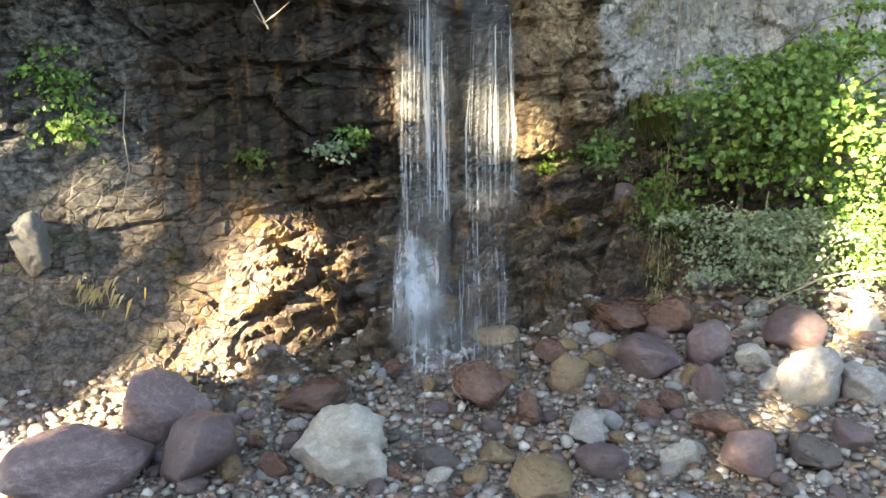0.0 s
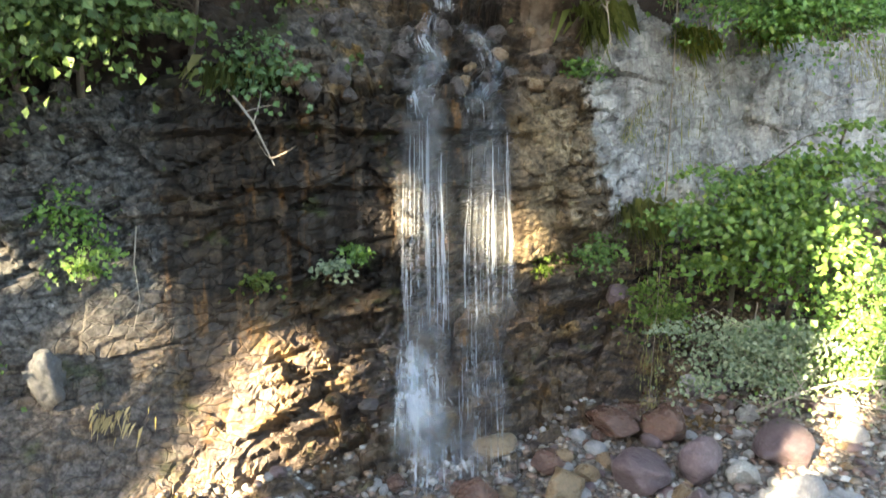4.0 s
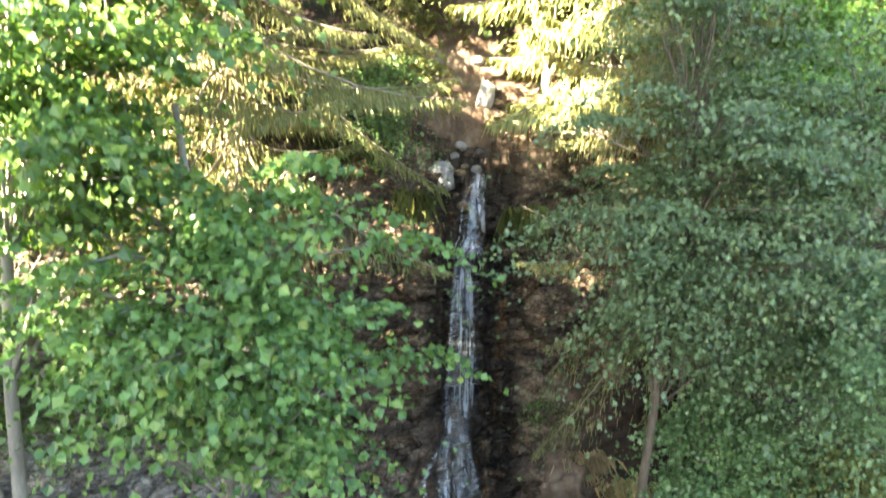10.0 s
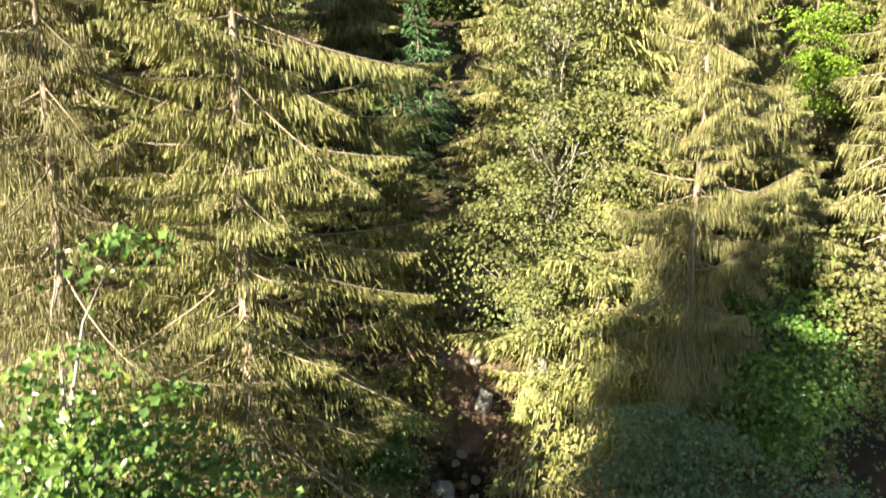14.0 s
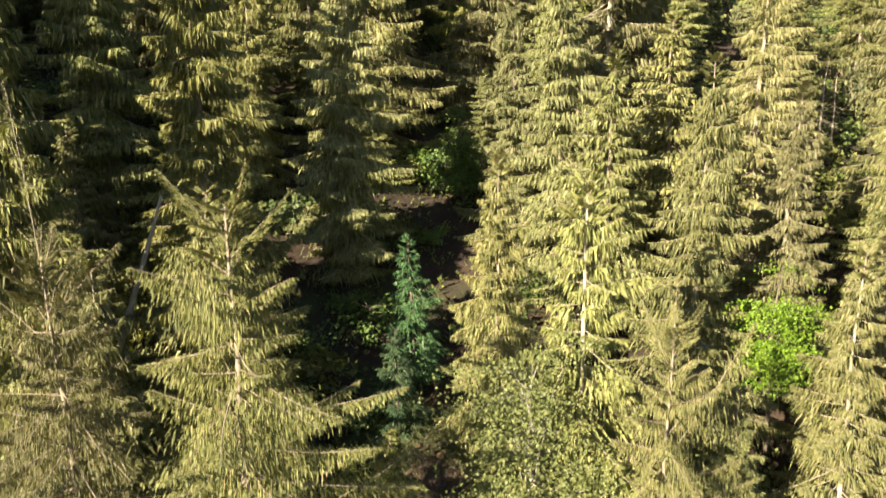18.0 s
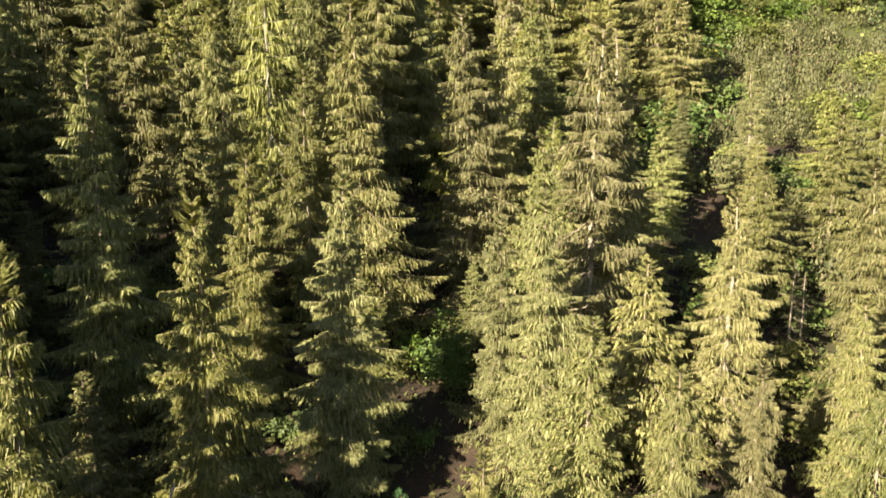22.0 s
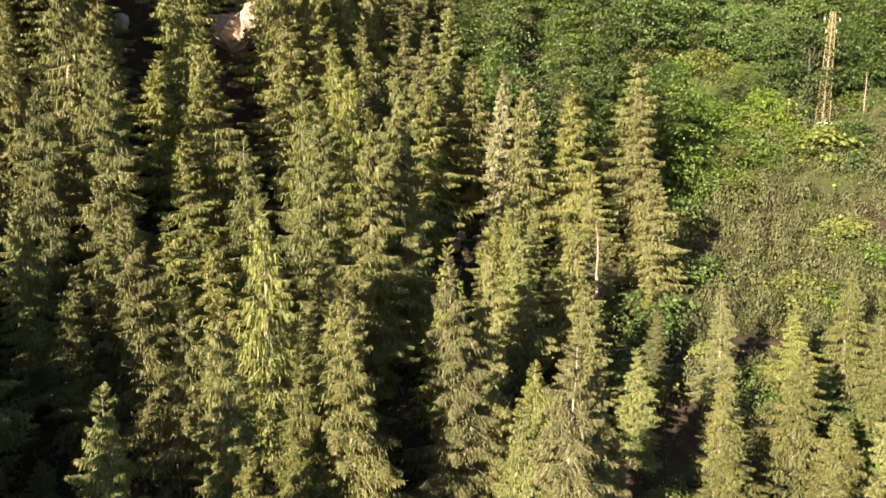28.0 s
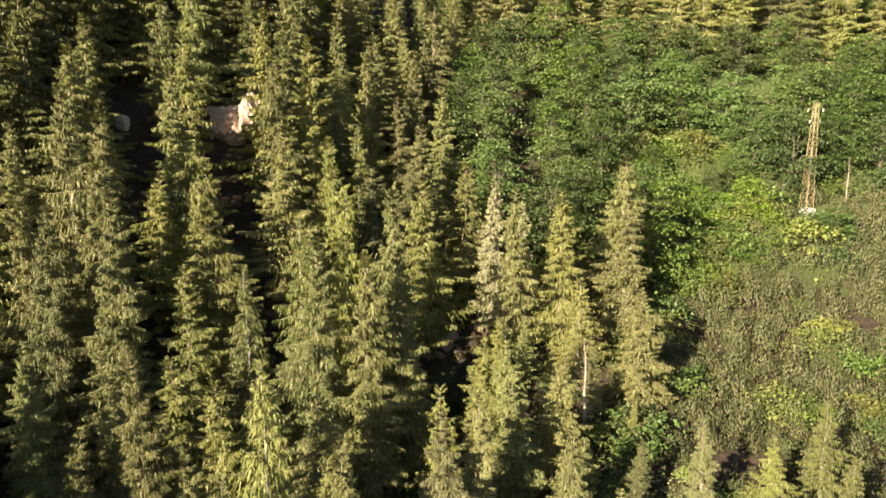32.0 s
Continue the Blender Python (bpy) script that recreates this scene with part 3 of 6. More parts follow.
def build_ground():
    cols = np.array([profile(x) for x in XS])
    ts = np.concatenate([i + np.arange(c) / c for i, c in enumerate(COUNTS)] + [[len(COUNTS)]])
    lo = np.minimum(ts.astype(int), len(COUNTS) - 1)
    fr = (ts - lo)[None, :, None]
    grid = cols[:, lo] * (1 - fr) + cols[:, lo + 1] * fr
    for _ in range(5):
        grid[:, 90:470] = (grid[:, 89:469] + 2 * grid[:, 90:470] + grid[:, 91:471]) / 4
    nx, nt = len(XS), len(ts)
    v = np.concatenate([np.repeat(XS[:, None], nt, 1)[..., None], grid], 2).reshape(-1, 3)
    t = np.tile(ts, nx)
    # direction out of the slope
    d = np.gradient(grid, axis=1).reshape(-1, 2)
    d /= np.linalg.norm(d, axis=1)[:, None] + 1e-9
    out = np.stack([np.zeros(len(v)), -d[:, 1], d[:, 0]], 1)
    rock = smooth(t, 6.6, 7.6) * (1 - smooth(t, 15.8, 17.2)) * (1 - smooth(np.abs(v[:, 0]), 11, 40) * 0.7)
    dip = np.stack([v[:, 0] * 0.97 + v[:, 2] * 0.24, v[:, 1], v[:, 2] * 0.97 - v[:, 0] * 0.24], 1)
    beds = dip[:, 2] * 2.6 + 0.5 * fbm(v * 0.7, 3, 5)
    step = hashed(np.floor(beds), np.floor(dip[:, 0] * 0.55 + 3 * hashed(np.floor(beds), beds * 0, beds * 0, 8)), beds * 0, 3) - 0.5
    bedf = beds - np.floor(beds)
    low = 1 - smooth(v[:, 2], 3.2, 4.4)
    rough = 1 - 0.72 * smooth(v[:, 0], 2.8, 3.4) * smooth(v[:, 2], 4.2, 5.0)
    disp = 0.40 * fbm(v * 0.45, 3, 11) + rough * (0.27 * blocks(dip * np.array([0.8, 0.8, 1.5]), 21, 0.5, 14.0) + 0.13 * blocks(dip * np.array([2.0, 2.0, 3.8]), 31, 0.5, 7.0) + 0.05 * blocks(dip * np.array([5.0, 5.0, 9.0]), 37)
                                                   + 0.03 * fbm(v * 6, 2, 41)) + (0.42 * low + 0.12) * rough * (step + 0.35 * (bedf - 0.5))
    disp = disp * (1 - 0.82 * smooth(-v[:, 0], 2.2, 3.0) * (1 - smooth(v[:, 2], 3.6, 4.6)))
    face = smooth(v[:, 2], 3.3, 4.0) * (1 - smooth(v[:, 2], 5.9, 6.5)) * smooth(v[:, 0], -4.6, -3.6) * (1 - smooth(v[:, 0], 1.6, 2.4))
    disp = disp * (1 - 0.62 * face) + 0.05 * face * fbm(v * np.array([5.0, 2.0, 0.5]), 3, 57)
    # the lip of the fall and the ledge below it jut out; slabs step down to the foot
    span = smooth(v[:, 0], -4.5, -3.9) * (1 - smooth(v[:, 0], 1.3, 2.0))
    wave = v[:, 2] + 0.18 * fbm(v * np.array([0.9, 0.4, 0.2]), 3, 91)
    disp += span * (0.24 * smooth(wave, 5.85, 5.97) * (1 - smooth(wave, 6.4, 7.2)) + 0.15 * smooth(wave, 5.0, 5.08) * (1 - smooth(wave, 5.12, 5.7)))
    tier = (v[:, 2] - 0.3 * v[:, 0] + 0.25 * fbm(v * 0.8, 3, 93)) / 0.42
    tier = tier - np.floor(tier)
    foot = (1 - smooth(v[:, 2], 2.9, 3.5)) * smooth(v[:, 2], 0.5, 0.9) * smooth(v[:, 0], -3.0, -2.2) * (1 - smooth(v[:, 0], 3.0, 3.6))
    disp += foot * 0.2 * ((1 - tier) * smooth(tier, 0.0, 0.12) - 0.4)
    vertical = smooth(t, 9.0, 9.6) * (1 - smooth(t, 10.2, 11.5)) + smooth(t, 14, 14.6) * (1 - smooth(t, 15.2, 15.9))
    disp += vertical * 0.06 * fbm(v * np.array([3.2, 3.2, 0.35]), 3, 55)
    v = v + out * (rock * disp)[:, None]
    bed = smooth(t, 3.0, 4.5) * (1 - smooth(t, 6.6, 7.4))
    v[:, 2] += bed * (0.16 * fbm(v * 0.8, 4, 61) + 0.04 * fbm(v * 4, 3, 62))
    far = smooth(t, 16, 18)
    v[:, 2] += far * 0.5 * fbm(v * 0.22, 4, 71) + far * 0.12 * fbm(v * 1.3, 3, 72)
    i, j = np.meshgrid(np.arange(nx - 1), np.arange(nt - 1), indexing="ij")
    a = (i * nt + j).ravel()
    faces = np.stack([a, a + nt, a + nt + 1, a + 1], 1)
    me = bpy.data.meshes.new("ground")
    me.from_pydata(v.tolist(), [], faces.tolist())
    for m in (GRAVEL, CLIFF, FLOOR):
        me.materials.append(m)
    ft, fv = t[a], v[a]
    n = fbm(fv * 0.9, 3, 81)
    idx = np.where(ft + 0.35 * n < 6.95, 0, np.where(ft + 0.5 * n < 16.2, 1, 2))
    idx = np.where((ft < 3.2 + n) | ((np.abs(fv[:, 0]) > 9.5 + 2 * n) & (ft > 6)), 2, idx)
    ledge = (fv[:, 0] < -2.6 + 0.6 * n) & (ft > 10.6 + n) & (ft < 12.4 + n)
    ledge |= (fv[:, 0] > 1.6 + 0.6 * n) & (ft > 11.1 + n) & (ft < 13.8 + n)
    idx = np.where(ledge, 2, idx)
    me.polygons.foreach_set("material_index", idx.astype(np.int32))
    me.polygons.foreach_set("use_smooth", idx != 1)
    me.update()
    return tagged(new("ground", me), "stony stream bed, wet bedded rock face and wooded slope", "ground", kind="structure"), v.reshape(nx, nt, 3)


ground, SHEET = build_ground()
FLATX = SHEET[:, 0, 0]


def ground_at(x, y):
    """Height of the sheet at a place in plan (its highest where it overhangs)."""
    col = SHEET[min(int(np.searchsorted(FLATX, x)), len(FLATX) - 1)]
    return float(np.interp(y, np.maximum.accumulate(col[:, 1]), col[:, 2]))


def face_at(x, z):
    """Depth of the rock face at a height."""
    col = SHEET[min(int(np.searchsorted(FLATX, x)), len(FLATX) - 1)]
    part = col[70:470]
    return float(np.interp(z, np.maximum.accumulate(part[:, 2]), part[:, 1]))


# ---- helpers for things ----
def mesh_from(name, v, f, mats, idx=None, smooth_shade=False):
    me = bpy.data.meshes.new(name)
    me.from_pydata(np.asarray(v).tolist(), [], [list(q) for q in np.asarray(f).tolist()] if isinstance(f, np.ndarray) else f)
    for m in mats:
        me.materials.append(m)
    if idx is not None:
        me.polygons.foreach_set("material_index", np.asarray(idx, np.int32))
    if smooth_shade:
        me.polygons.foreach_set("use_smooth", np.ones(len(me.polygons), bool))
    me.update()
    return me


def part(name, me, parent, label=""):
    ob = new(name, me)
    ob.parent = parent
    return tagged(ob, label) if label else ob


def tube(points, radii, sides=7):
    """Vertices and faces of a bent, tapered stem."""
    pts, radii = np.asarray(points, float), np.asarray(radii, float)
    tan = np.gradient(pts, axis=0)
    tan /= np.linalg.norm(tan, axis=1)[:, None] + 1e-9
    up = np.where(np.abs(tan[:, 2:3]) > 0.9, [[1.0, 0, 0]], [[0, 0, 1.0]])
    s = np.cross(tan, up)
    s /= np.linalg.norm(s, axis=1)[:, None] + 1e-9
    w = np.cross(s, tan)
    ang = np.linspace(0, 2 * math.pi, sides, endpoint=False)
    ring = s[:, None] * np.cos(ang)[None, :, None] + w[:, None] * np.sin(ang)[None, :, None]
    v = (pts[:, None] + ring * radii[:, None, None]).reshape(-1, 3)
    f = []
    for i in range(len(pts) - 1):
        for j in range(sides):
            f.append((i * sides + j, i * sides + (j + 1) % sides, (i + 1) * sides + (j + 1) % sides, (i + 1) * sides + j))
    return v, f


def join(pieces):
    vs, fs, n = [], [], 0
    for v, f in pieces:
        vs.append(np.asarray(v))
        fs += [tuple(i + n for i in q) for q in f]
        n += len(v)
    return np.concatenate(vs), fs


def unit(a):
    return a / (np.linalg.norm(a, axis=-1, keepdims=True) + 1e-9)

# ---- conifers ----
def blades(base, way, across, length, width, bend, rng, fine=True):
    """Twigs as folded, tapering blades with a drooping tip; far ones as plain slivers."""
    n = len(base)
    way, across = unit(way), unit(across)
    mid = base + way * (length * 0.5)[:, None]
    tip = base + way * length[:, None] + np.array([0, 0, -1.0]) * (bend * length)[:, None]
    w = across * width[:, None] * 0.5
    if not fine:
        v = np.stack([base - w, base + w, tip], 1).reshape(-1, 3)
        return v, np.arange(n * 3).reshape(-1, 3)
    v = np.stack([base, mid + w, tip, mid - w], 1).reshape(-1, 3)
    k = np.arange(n)[:, None] * 4
    return v, np.concatenate([k + np.array([[0, 1, 2]]), k + np.array([[0, 2, 3]])])


def conifer(seed, h, r, branches, twigs, bare=0.12, comb=1.0, width=0.06, mats=None, ragged=0.25, taper=0.8, twig=1.0, fine=False, thin=0.0, inner=0.12, stem_rad=0.011, wild=0.12):
    """Meshes of a conifer of height h and crown radius r: stem with limbs, and the crown's hanging twigs."""
    rng = np.random.default_rng(seed)
    zs = np.linspace(0, h, 12)
    wob = np.cumsum(rng.normal(0, 0.004 * h, (12, 2)), 0) * np.linspace(0, 1, 12)[:, None]
    stem = np.column_stack([wob, zs])
    stem_piece = tube(stem, stem_rad * h * (1 - zs / h) ** 0.9 + 0.012, 7)
    limbs, bases, ways, acrosses, lens, wids, bends = [], [], [], [], [], [], []
    down = np.array([0, 0, -1.0])
    lobes = rng.uniform(0, 6.28, 3)
    for b in range(branches):
        u = min(bare + (1 - bare) * ((b + rng.random()) / branches) ** 0.95, 0.992)
        if u < thin and rng.random() < 0.9:
            continue
        az = b * 2.39996 + rng.normal(0, 0.4)
        lobe = 1 + 0.22 * math.sin(az + lobes[0] + 7 * u) + 0.14 * math.sin(2 * az + lobes[1] + 13 * u)
        ln = lobe * r * (1 - u) ** taper * min(1, 0.7 + 2.5 * (u - bare)) * rng.uniform(1 - 1.5 * ragged, 1 + ragged) + 0.14 + 0.02 * r
        tilt = np.interp(u, [0, 0.45, 0.8, 0.93, 1], [-0.5, -0.3, -0.05, 0.45, 1.0]) + rng.normal(0, wild)
        o = np.array([math.cos(az), math.sin(az), 0])
        lat = np.array([-o[1], o[0], 0.0])
        s = np.linspace(0, 1, 6)
        c = np.array([np.interp(u * h, zs, stem[:, 0]), np.interp(u * h, zs, stem[:, 1]), u * h])
        drop = math.tan(tilt) * s + (-0.35 * s + 0.45 * s ** 2) * (1 - u)
        sp = c + o * (ln * s)[:, None] + lat * (ln * 0.18 * rng.normal() * s ** 2)[:, None] - down * (ln * drop)[:, None]
        limbs.append(tube(sp, np.linspace(0.0022 * h * (1 - u) + 0.01, 0.004, 6), 3))
        n = max(8, int(twigs * (0.25 + ln / r) * (0.25 if u < thin else 1.0)))
        t = inner + (1 - inner) * rng.random(n) ** 0.75
        p = np.stack([np.interp(t, s, sp[:, k]) for k in range(3)], 1)
        side = rng.normal(0, 0.5, n)
        fan = 0.30 * ln * np.sin(math.pi * np.clip(t, 0, 0.96) ** 0.85) + 0.05
        p = p + lat * (side * fan)[:, None] + down * (0.3 * np.abs(side) * fan)[:, None]
        crest = rng.random(n) < 0.3
        hang = (lat * (side * 0.25 + rng.normal(0, 0.12, n))[:, None] + o * (0.12 + 0.25 * t + rng.normal(0, 0.12, n))[:, None] + down * (comb * rng.uniform(0.5, 1.3, n))[:, None])
        top = lat * (np.sign(side) * rng.uniform(0.2, 0.9, n))[:, None] + o * rng.uniform(0.4, 1.0, n)[:, None] + down * rng.uniform(-0.1, 0.3, n)[:, None]
        way = np.where(crest[:, None], top, hang)
        if u > 0.93:
            way = lat * (side * 0.5)[:, None] + o * 0.7 - down * rng.uniform(0.2, 0.9, n)[:, None]
        a = rng.uniform(0, math.pi, n)
        flat = np.stack([np.cos(a), np.sin(a), 0 * a], 1)
        bases.append(p)
        ways.append(way)
        acrosses.append(np.where(crest[:, None], lat + down * rng.normal(0, 0.5, n)[:, None], flat))
        size = np.where(crest, 0.20, 0.20 + 0.34 * np.sin(math.pi * np.clip(t, 0, 1) ** 0.8)) * (0.45 + 0.55 * min(1, ln / 1.6))
        lens.append(twig * size * rng.uniform(0.5, 1.4, n))
        wids.append(width * rng.uniform(0.6, 1.3, n))
        bends.append(rng.uniform(0.0, 0.2, n))
    v, f = blades(np.concatenate(bases), np.concatenate(ways), np.concatenate(acrosses), np.concatenate(lens), np.concatenate(wids), np.concatenate(bends), rng, fine)
    sv, sf = join([stem_piece] + limbs)
    return mesh_from("trunk", sv, sf, [mats[0]], smooth_shade=True), mesh_from("crown", v, f, [mats[1]])


def broadleaf(seed, stems, centre, radii, clumps, leaves, size, mats, flat=0.5, clump=0.55, shell=0.45, face=(-0.2, -0.65, 0.8)):
    """Meshes of a leafy tree or shrub: bent stems with limbs running to leaf clumps, and pointed folded leaves."""
    rng = np.random.default_rng(seed)
    centre, radii = np.asarray(centre, float), np.asarray(radii, float)
    q = unit(rng.normal(0, 1, (clumps, 3)))
    rr = (shell + (1 - shell) * rng.random(clumps)) ** 0.7
    cs = centre + q * radii * (rr * (0.85 + 1.1 * fbm(q * 1.9 + seed * 7.1, 3, seed)))[:, None]
    pieces = []
    for base, top, rad in stems:
        base, top = np.asarray(base, float), np.asarray(top, float)
        s = np.linspace(0, 1, 8)[:, None]
        wob = np.cumsum(rng.normal(0, 0.035 * np.linalg.norm(top - base) / 3, (8, 3)), 0) * (s * (1.3 - s))
        line = base + (top - base) * s + wob
        pieces.append(tube(line, np.linspace(rad, rad * 0.3, 8), 8))
        mine = range(clumps) if len(stems) == 1 else rng.choice(clumps, max(1, clumps // len(stems)), replace=False)
        for k in mine:
            a = line[min(7, max(1, int(np.searchsorted(line[:, 2], cs[k][2] - 0.25 * radii[2])) - 1))]
            m = (a + cs[k]) / 2 + rng.normal(0, 0.12, 3) * np.linalg.norm(cs[k] - a) + np.array([0, 0, 0.1 * radii[2]])
            pieces.append(tube([a, m, cs[k]], [rad * 0.28, rad * 0.16, rad * 0.05], 4))
    n = clumps * leaves
    c = np.repeat(cs, leaves, 0)
    out = unit(np.repeat(q, leaves, 0) * np.array([1, 1, 0.35]) + rng.normal(0, 0.25, (n, 3)))
    flat_out = unit(np.repeat(q, leaves, 0) * np.array([1, 1, 0.0]) + 1e-6)
    off = rng.normal(0, 1, (n, 3)) * np.array([0.9, 0.9, flat * 0.6]) + flat_out * rng.normal(0, 1.1, n)[:, None]
    off *= clump * np.repeat(rng.uniform(0.45, 1.3, clumps), leaves)[:, None]
    off[:, 2] -= 0.16 * (off[:, 0] ** 2 + off[:, 1] ** 2) / clump
    p = c + off
    way = unit(out * 0.8 + rng.normal(0, 0.6, (n, 3)) + np.array([0, 0, -0.45]))
    nrm = unit(np.array(face) + rng.normal(0, 0.42, (n, 3)))
    ac = unit(np.cross(way, nrm))
    up = np.cross(ac, way)
    ln = size * rng.uniform(0.4, 1.15, n)
    wd = ln * rng.uniform(0.38, 0.52, n)
    mid = p + way * (ln * 0.5)[:, None]
    v = np.stack([p, mid + ac * wd[:, None] + up * (wd * 0.25)[:, None], p + way * ln[:, None] - up * (ln * 0.12)[:, None], mid - ac * wd[:, None] + up * (wd * 0.25)[:, None]], 1).reshape(-1, 3)
    k = np.arange(n) * 4
    f = np.concatenate([np.stack([k, k + 1, k + 2], 1), np.stack([k, k + 2, k + 3], 1)])
    sv, sf = join(pieces)
    return mesh_from("trunk", sv, sf, [mats[0]], smooth_shade=True), mesh_from("crown", v, f, [mats[1]])


def stand(name, meshes, m, label, category, group="", crown_label=""):
    """A tree or shrub at pose m, with its stem and its crown."""
    ob = new(name)
    ob.matrix_world = m
    part("trunk", meshes[0], ob)
    if meshes[1] is not None:
        part("crown", meshes[1], ob, crown_label)
    return tagged(ob, label, category, group)


def placed(x, y, z, s, turn, wide=1.0, tilt=(0, 0)):
    return pose(x, y, z, tilt[0], tilt[1], turn) @ Matrix.Diagonal((s * wide, s * wide, s, 1))


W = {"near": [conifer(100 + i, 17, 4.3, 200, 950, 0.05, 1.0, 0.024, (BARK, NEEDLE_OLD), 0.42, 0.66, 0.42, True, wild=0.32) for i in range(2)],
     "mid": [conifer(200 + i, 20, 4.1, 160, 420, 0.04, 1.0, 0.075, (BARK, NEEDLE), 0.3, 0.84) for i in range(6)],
     "far": [conifer(300 + i, 18, 4.0, 120, 270, 0.05, 1.0, 0.105, (BARK, NEEDLE), 0.32, 0.86) for i in range(7)],
     "sparse": [conifer(330 + i, 17, 3.0, 150, 300, 0.08, 0.9, 0.06, (BARK_PALE, NEEDLE_SUN_TONED), 0.36, 0.76, 0.9, inner=0.32, stem_rad=0.009) for i in range(3)],
     "pale": [conifer(400 + i, 14, 2.6, 130, 90, 0.03, 0.7, 0.12, (BARK, NEEDLE_PALE), 0.12, 0.85) for i in range(2)],
     "larch": [conifer(500 + i, 16, 2.7, 120, 90, 0.08, 0.9, 0.085, (BARK_GREY, NEEDLE_LARCH), 0.32, 0.7, 1.2) for i in range(3)],
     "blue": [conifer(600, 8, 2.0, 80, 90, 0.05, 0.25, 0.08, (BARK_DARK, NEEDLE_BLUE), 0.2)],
     "dry": [conifer(700 + i, 14, 1.5, 70, 14, 0.12, 0.6, 0.035, (BARK_PALE, NEEDLE_DRY), 0.5) for i in range(2)],
     "post": [conifer(840 + i, 26, 3.4, 110, 150, 0.605, 0.9, 0.3, (BARK, NEEDLE), 0.28) for i in range(2)],
     "mast": [conifer(860 + i, 26, 3.2, 80, 150, 0.72, 0.9, 0.3, (BARK, NEEDLE), 0.28) for i in range(2)],
     "pillar": [conifer(850 + i, 26, 3.2, 120, 150, 0.47, 0.9, 0.3, (BARK, NEEDLE), 0.28) for i in range(2)]}


def repainted(pair, mat):
    me = pair[1].copy()
    me.materials[0] = mat
    return pair[0], me


# copies of the mid crowns, recoloured in the sunlit tone
W["sunny"] = [repainted(m, NEEDLE_SUN_TONED) for m in W["mid"]]
SIZE = {"sunny": 20, "sparse": 17, "post": 26, "pillar": 26, "mast": 26, "near": 17, "mid": 20, "far": 18, "pale": 14, "larch": 16, "blue": 8, "dry": 14}
SPOKEN = {"mast": ("spruce", "tall spruce with a bare lower trunk on the opposite bank"), "pillar": ("spruce", "tall spruce with a bare lower trunk on the opposite bank"), "post": ("spruce", "tall spruce with a bare lower trunk on the opposite bank"), "sunny": ("spruce", "tall Norway spruce on the slope, its needles toned pale olive as if sunlit"), "sparse": ("spruce", "thin spruce with its pale trunk showing through the twigs"), "near": ("spruce", "old Norway spruce with long drooping twigs above the cliff"), "mid": ("spruce", "tall Norway spruce with hanging branchlets on the slope"),
          "far": ("spruce", "Norway spruce in the dense wooded slope"), "pale": ("spruce", "pale grey-green conical spruce beside the gully"),
          "larch": ("larch", "soft light-green larch among the spruces"), "blue": ("fir", "young fir in the gully, its needles toned dark blue-green for shade"),
          "dry": ("dead_spruce", "bare dead spruce with pale trunk and broken twigs")}
USED = []
rng = np.random.default_rng(8)


def tree(kind, x, y, top, base=None, wide=1.0, tilt=(0, 0), label=""):
    base = ground_at(x, y) - 0.15 if base is None else base
    # spruces of the central slope get sunlight painted into their needle colour
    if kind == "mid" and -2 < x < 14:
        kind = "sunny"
    s = (top - base) / SIZE[kind]
    USED.append((x, y))
    ms = W[kind][len(USED) % len(W[kind])]
    name, text = SPOKEN[kind]
    return stand(name, ms, placed(x, y, base, s, float(rng.uniform(0, 360)), wide / max(s, 0.4) ** 0.35, tilt), label or text, name.replace("_", " "), "trees on the slope")


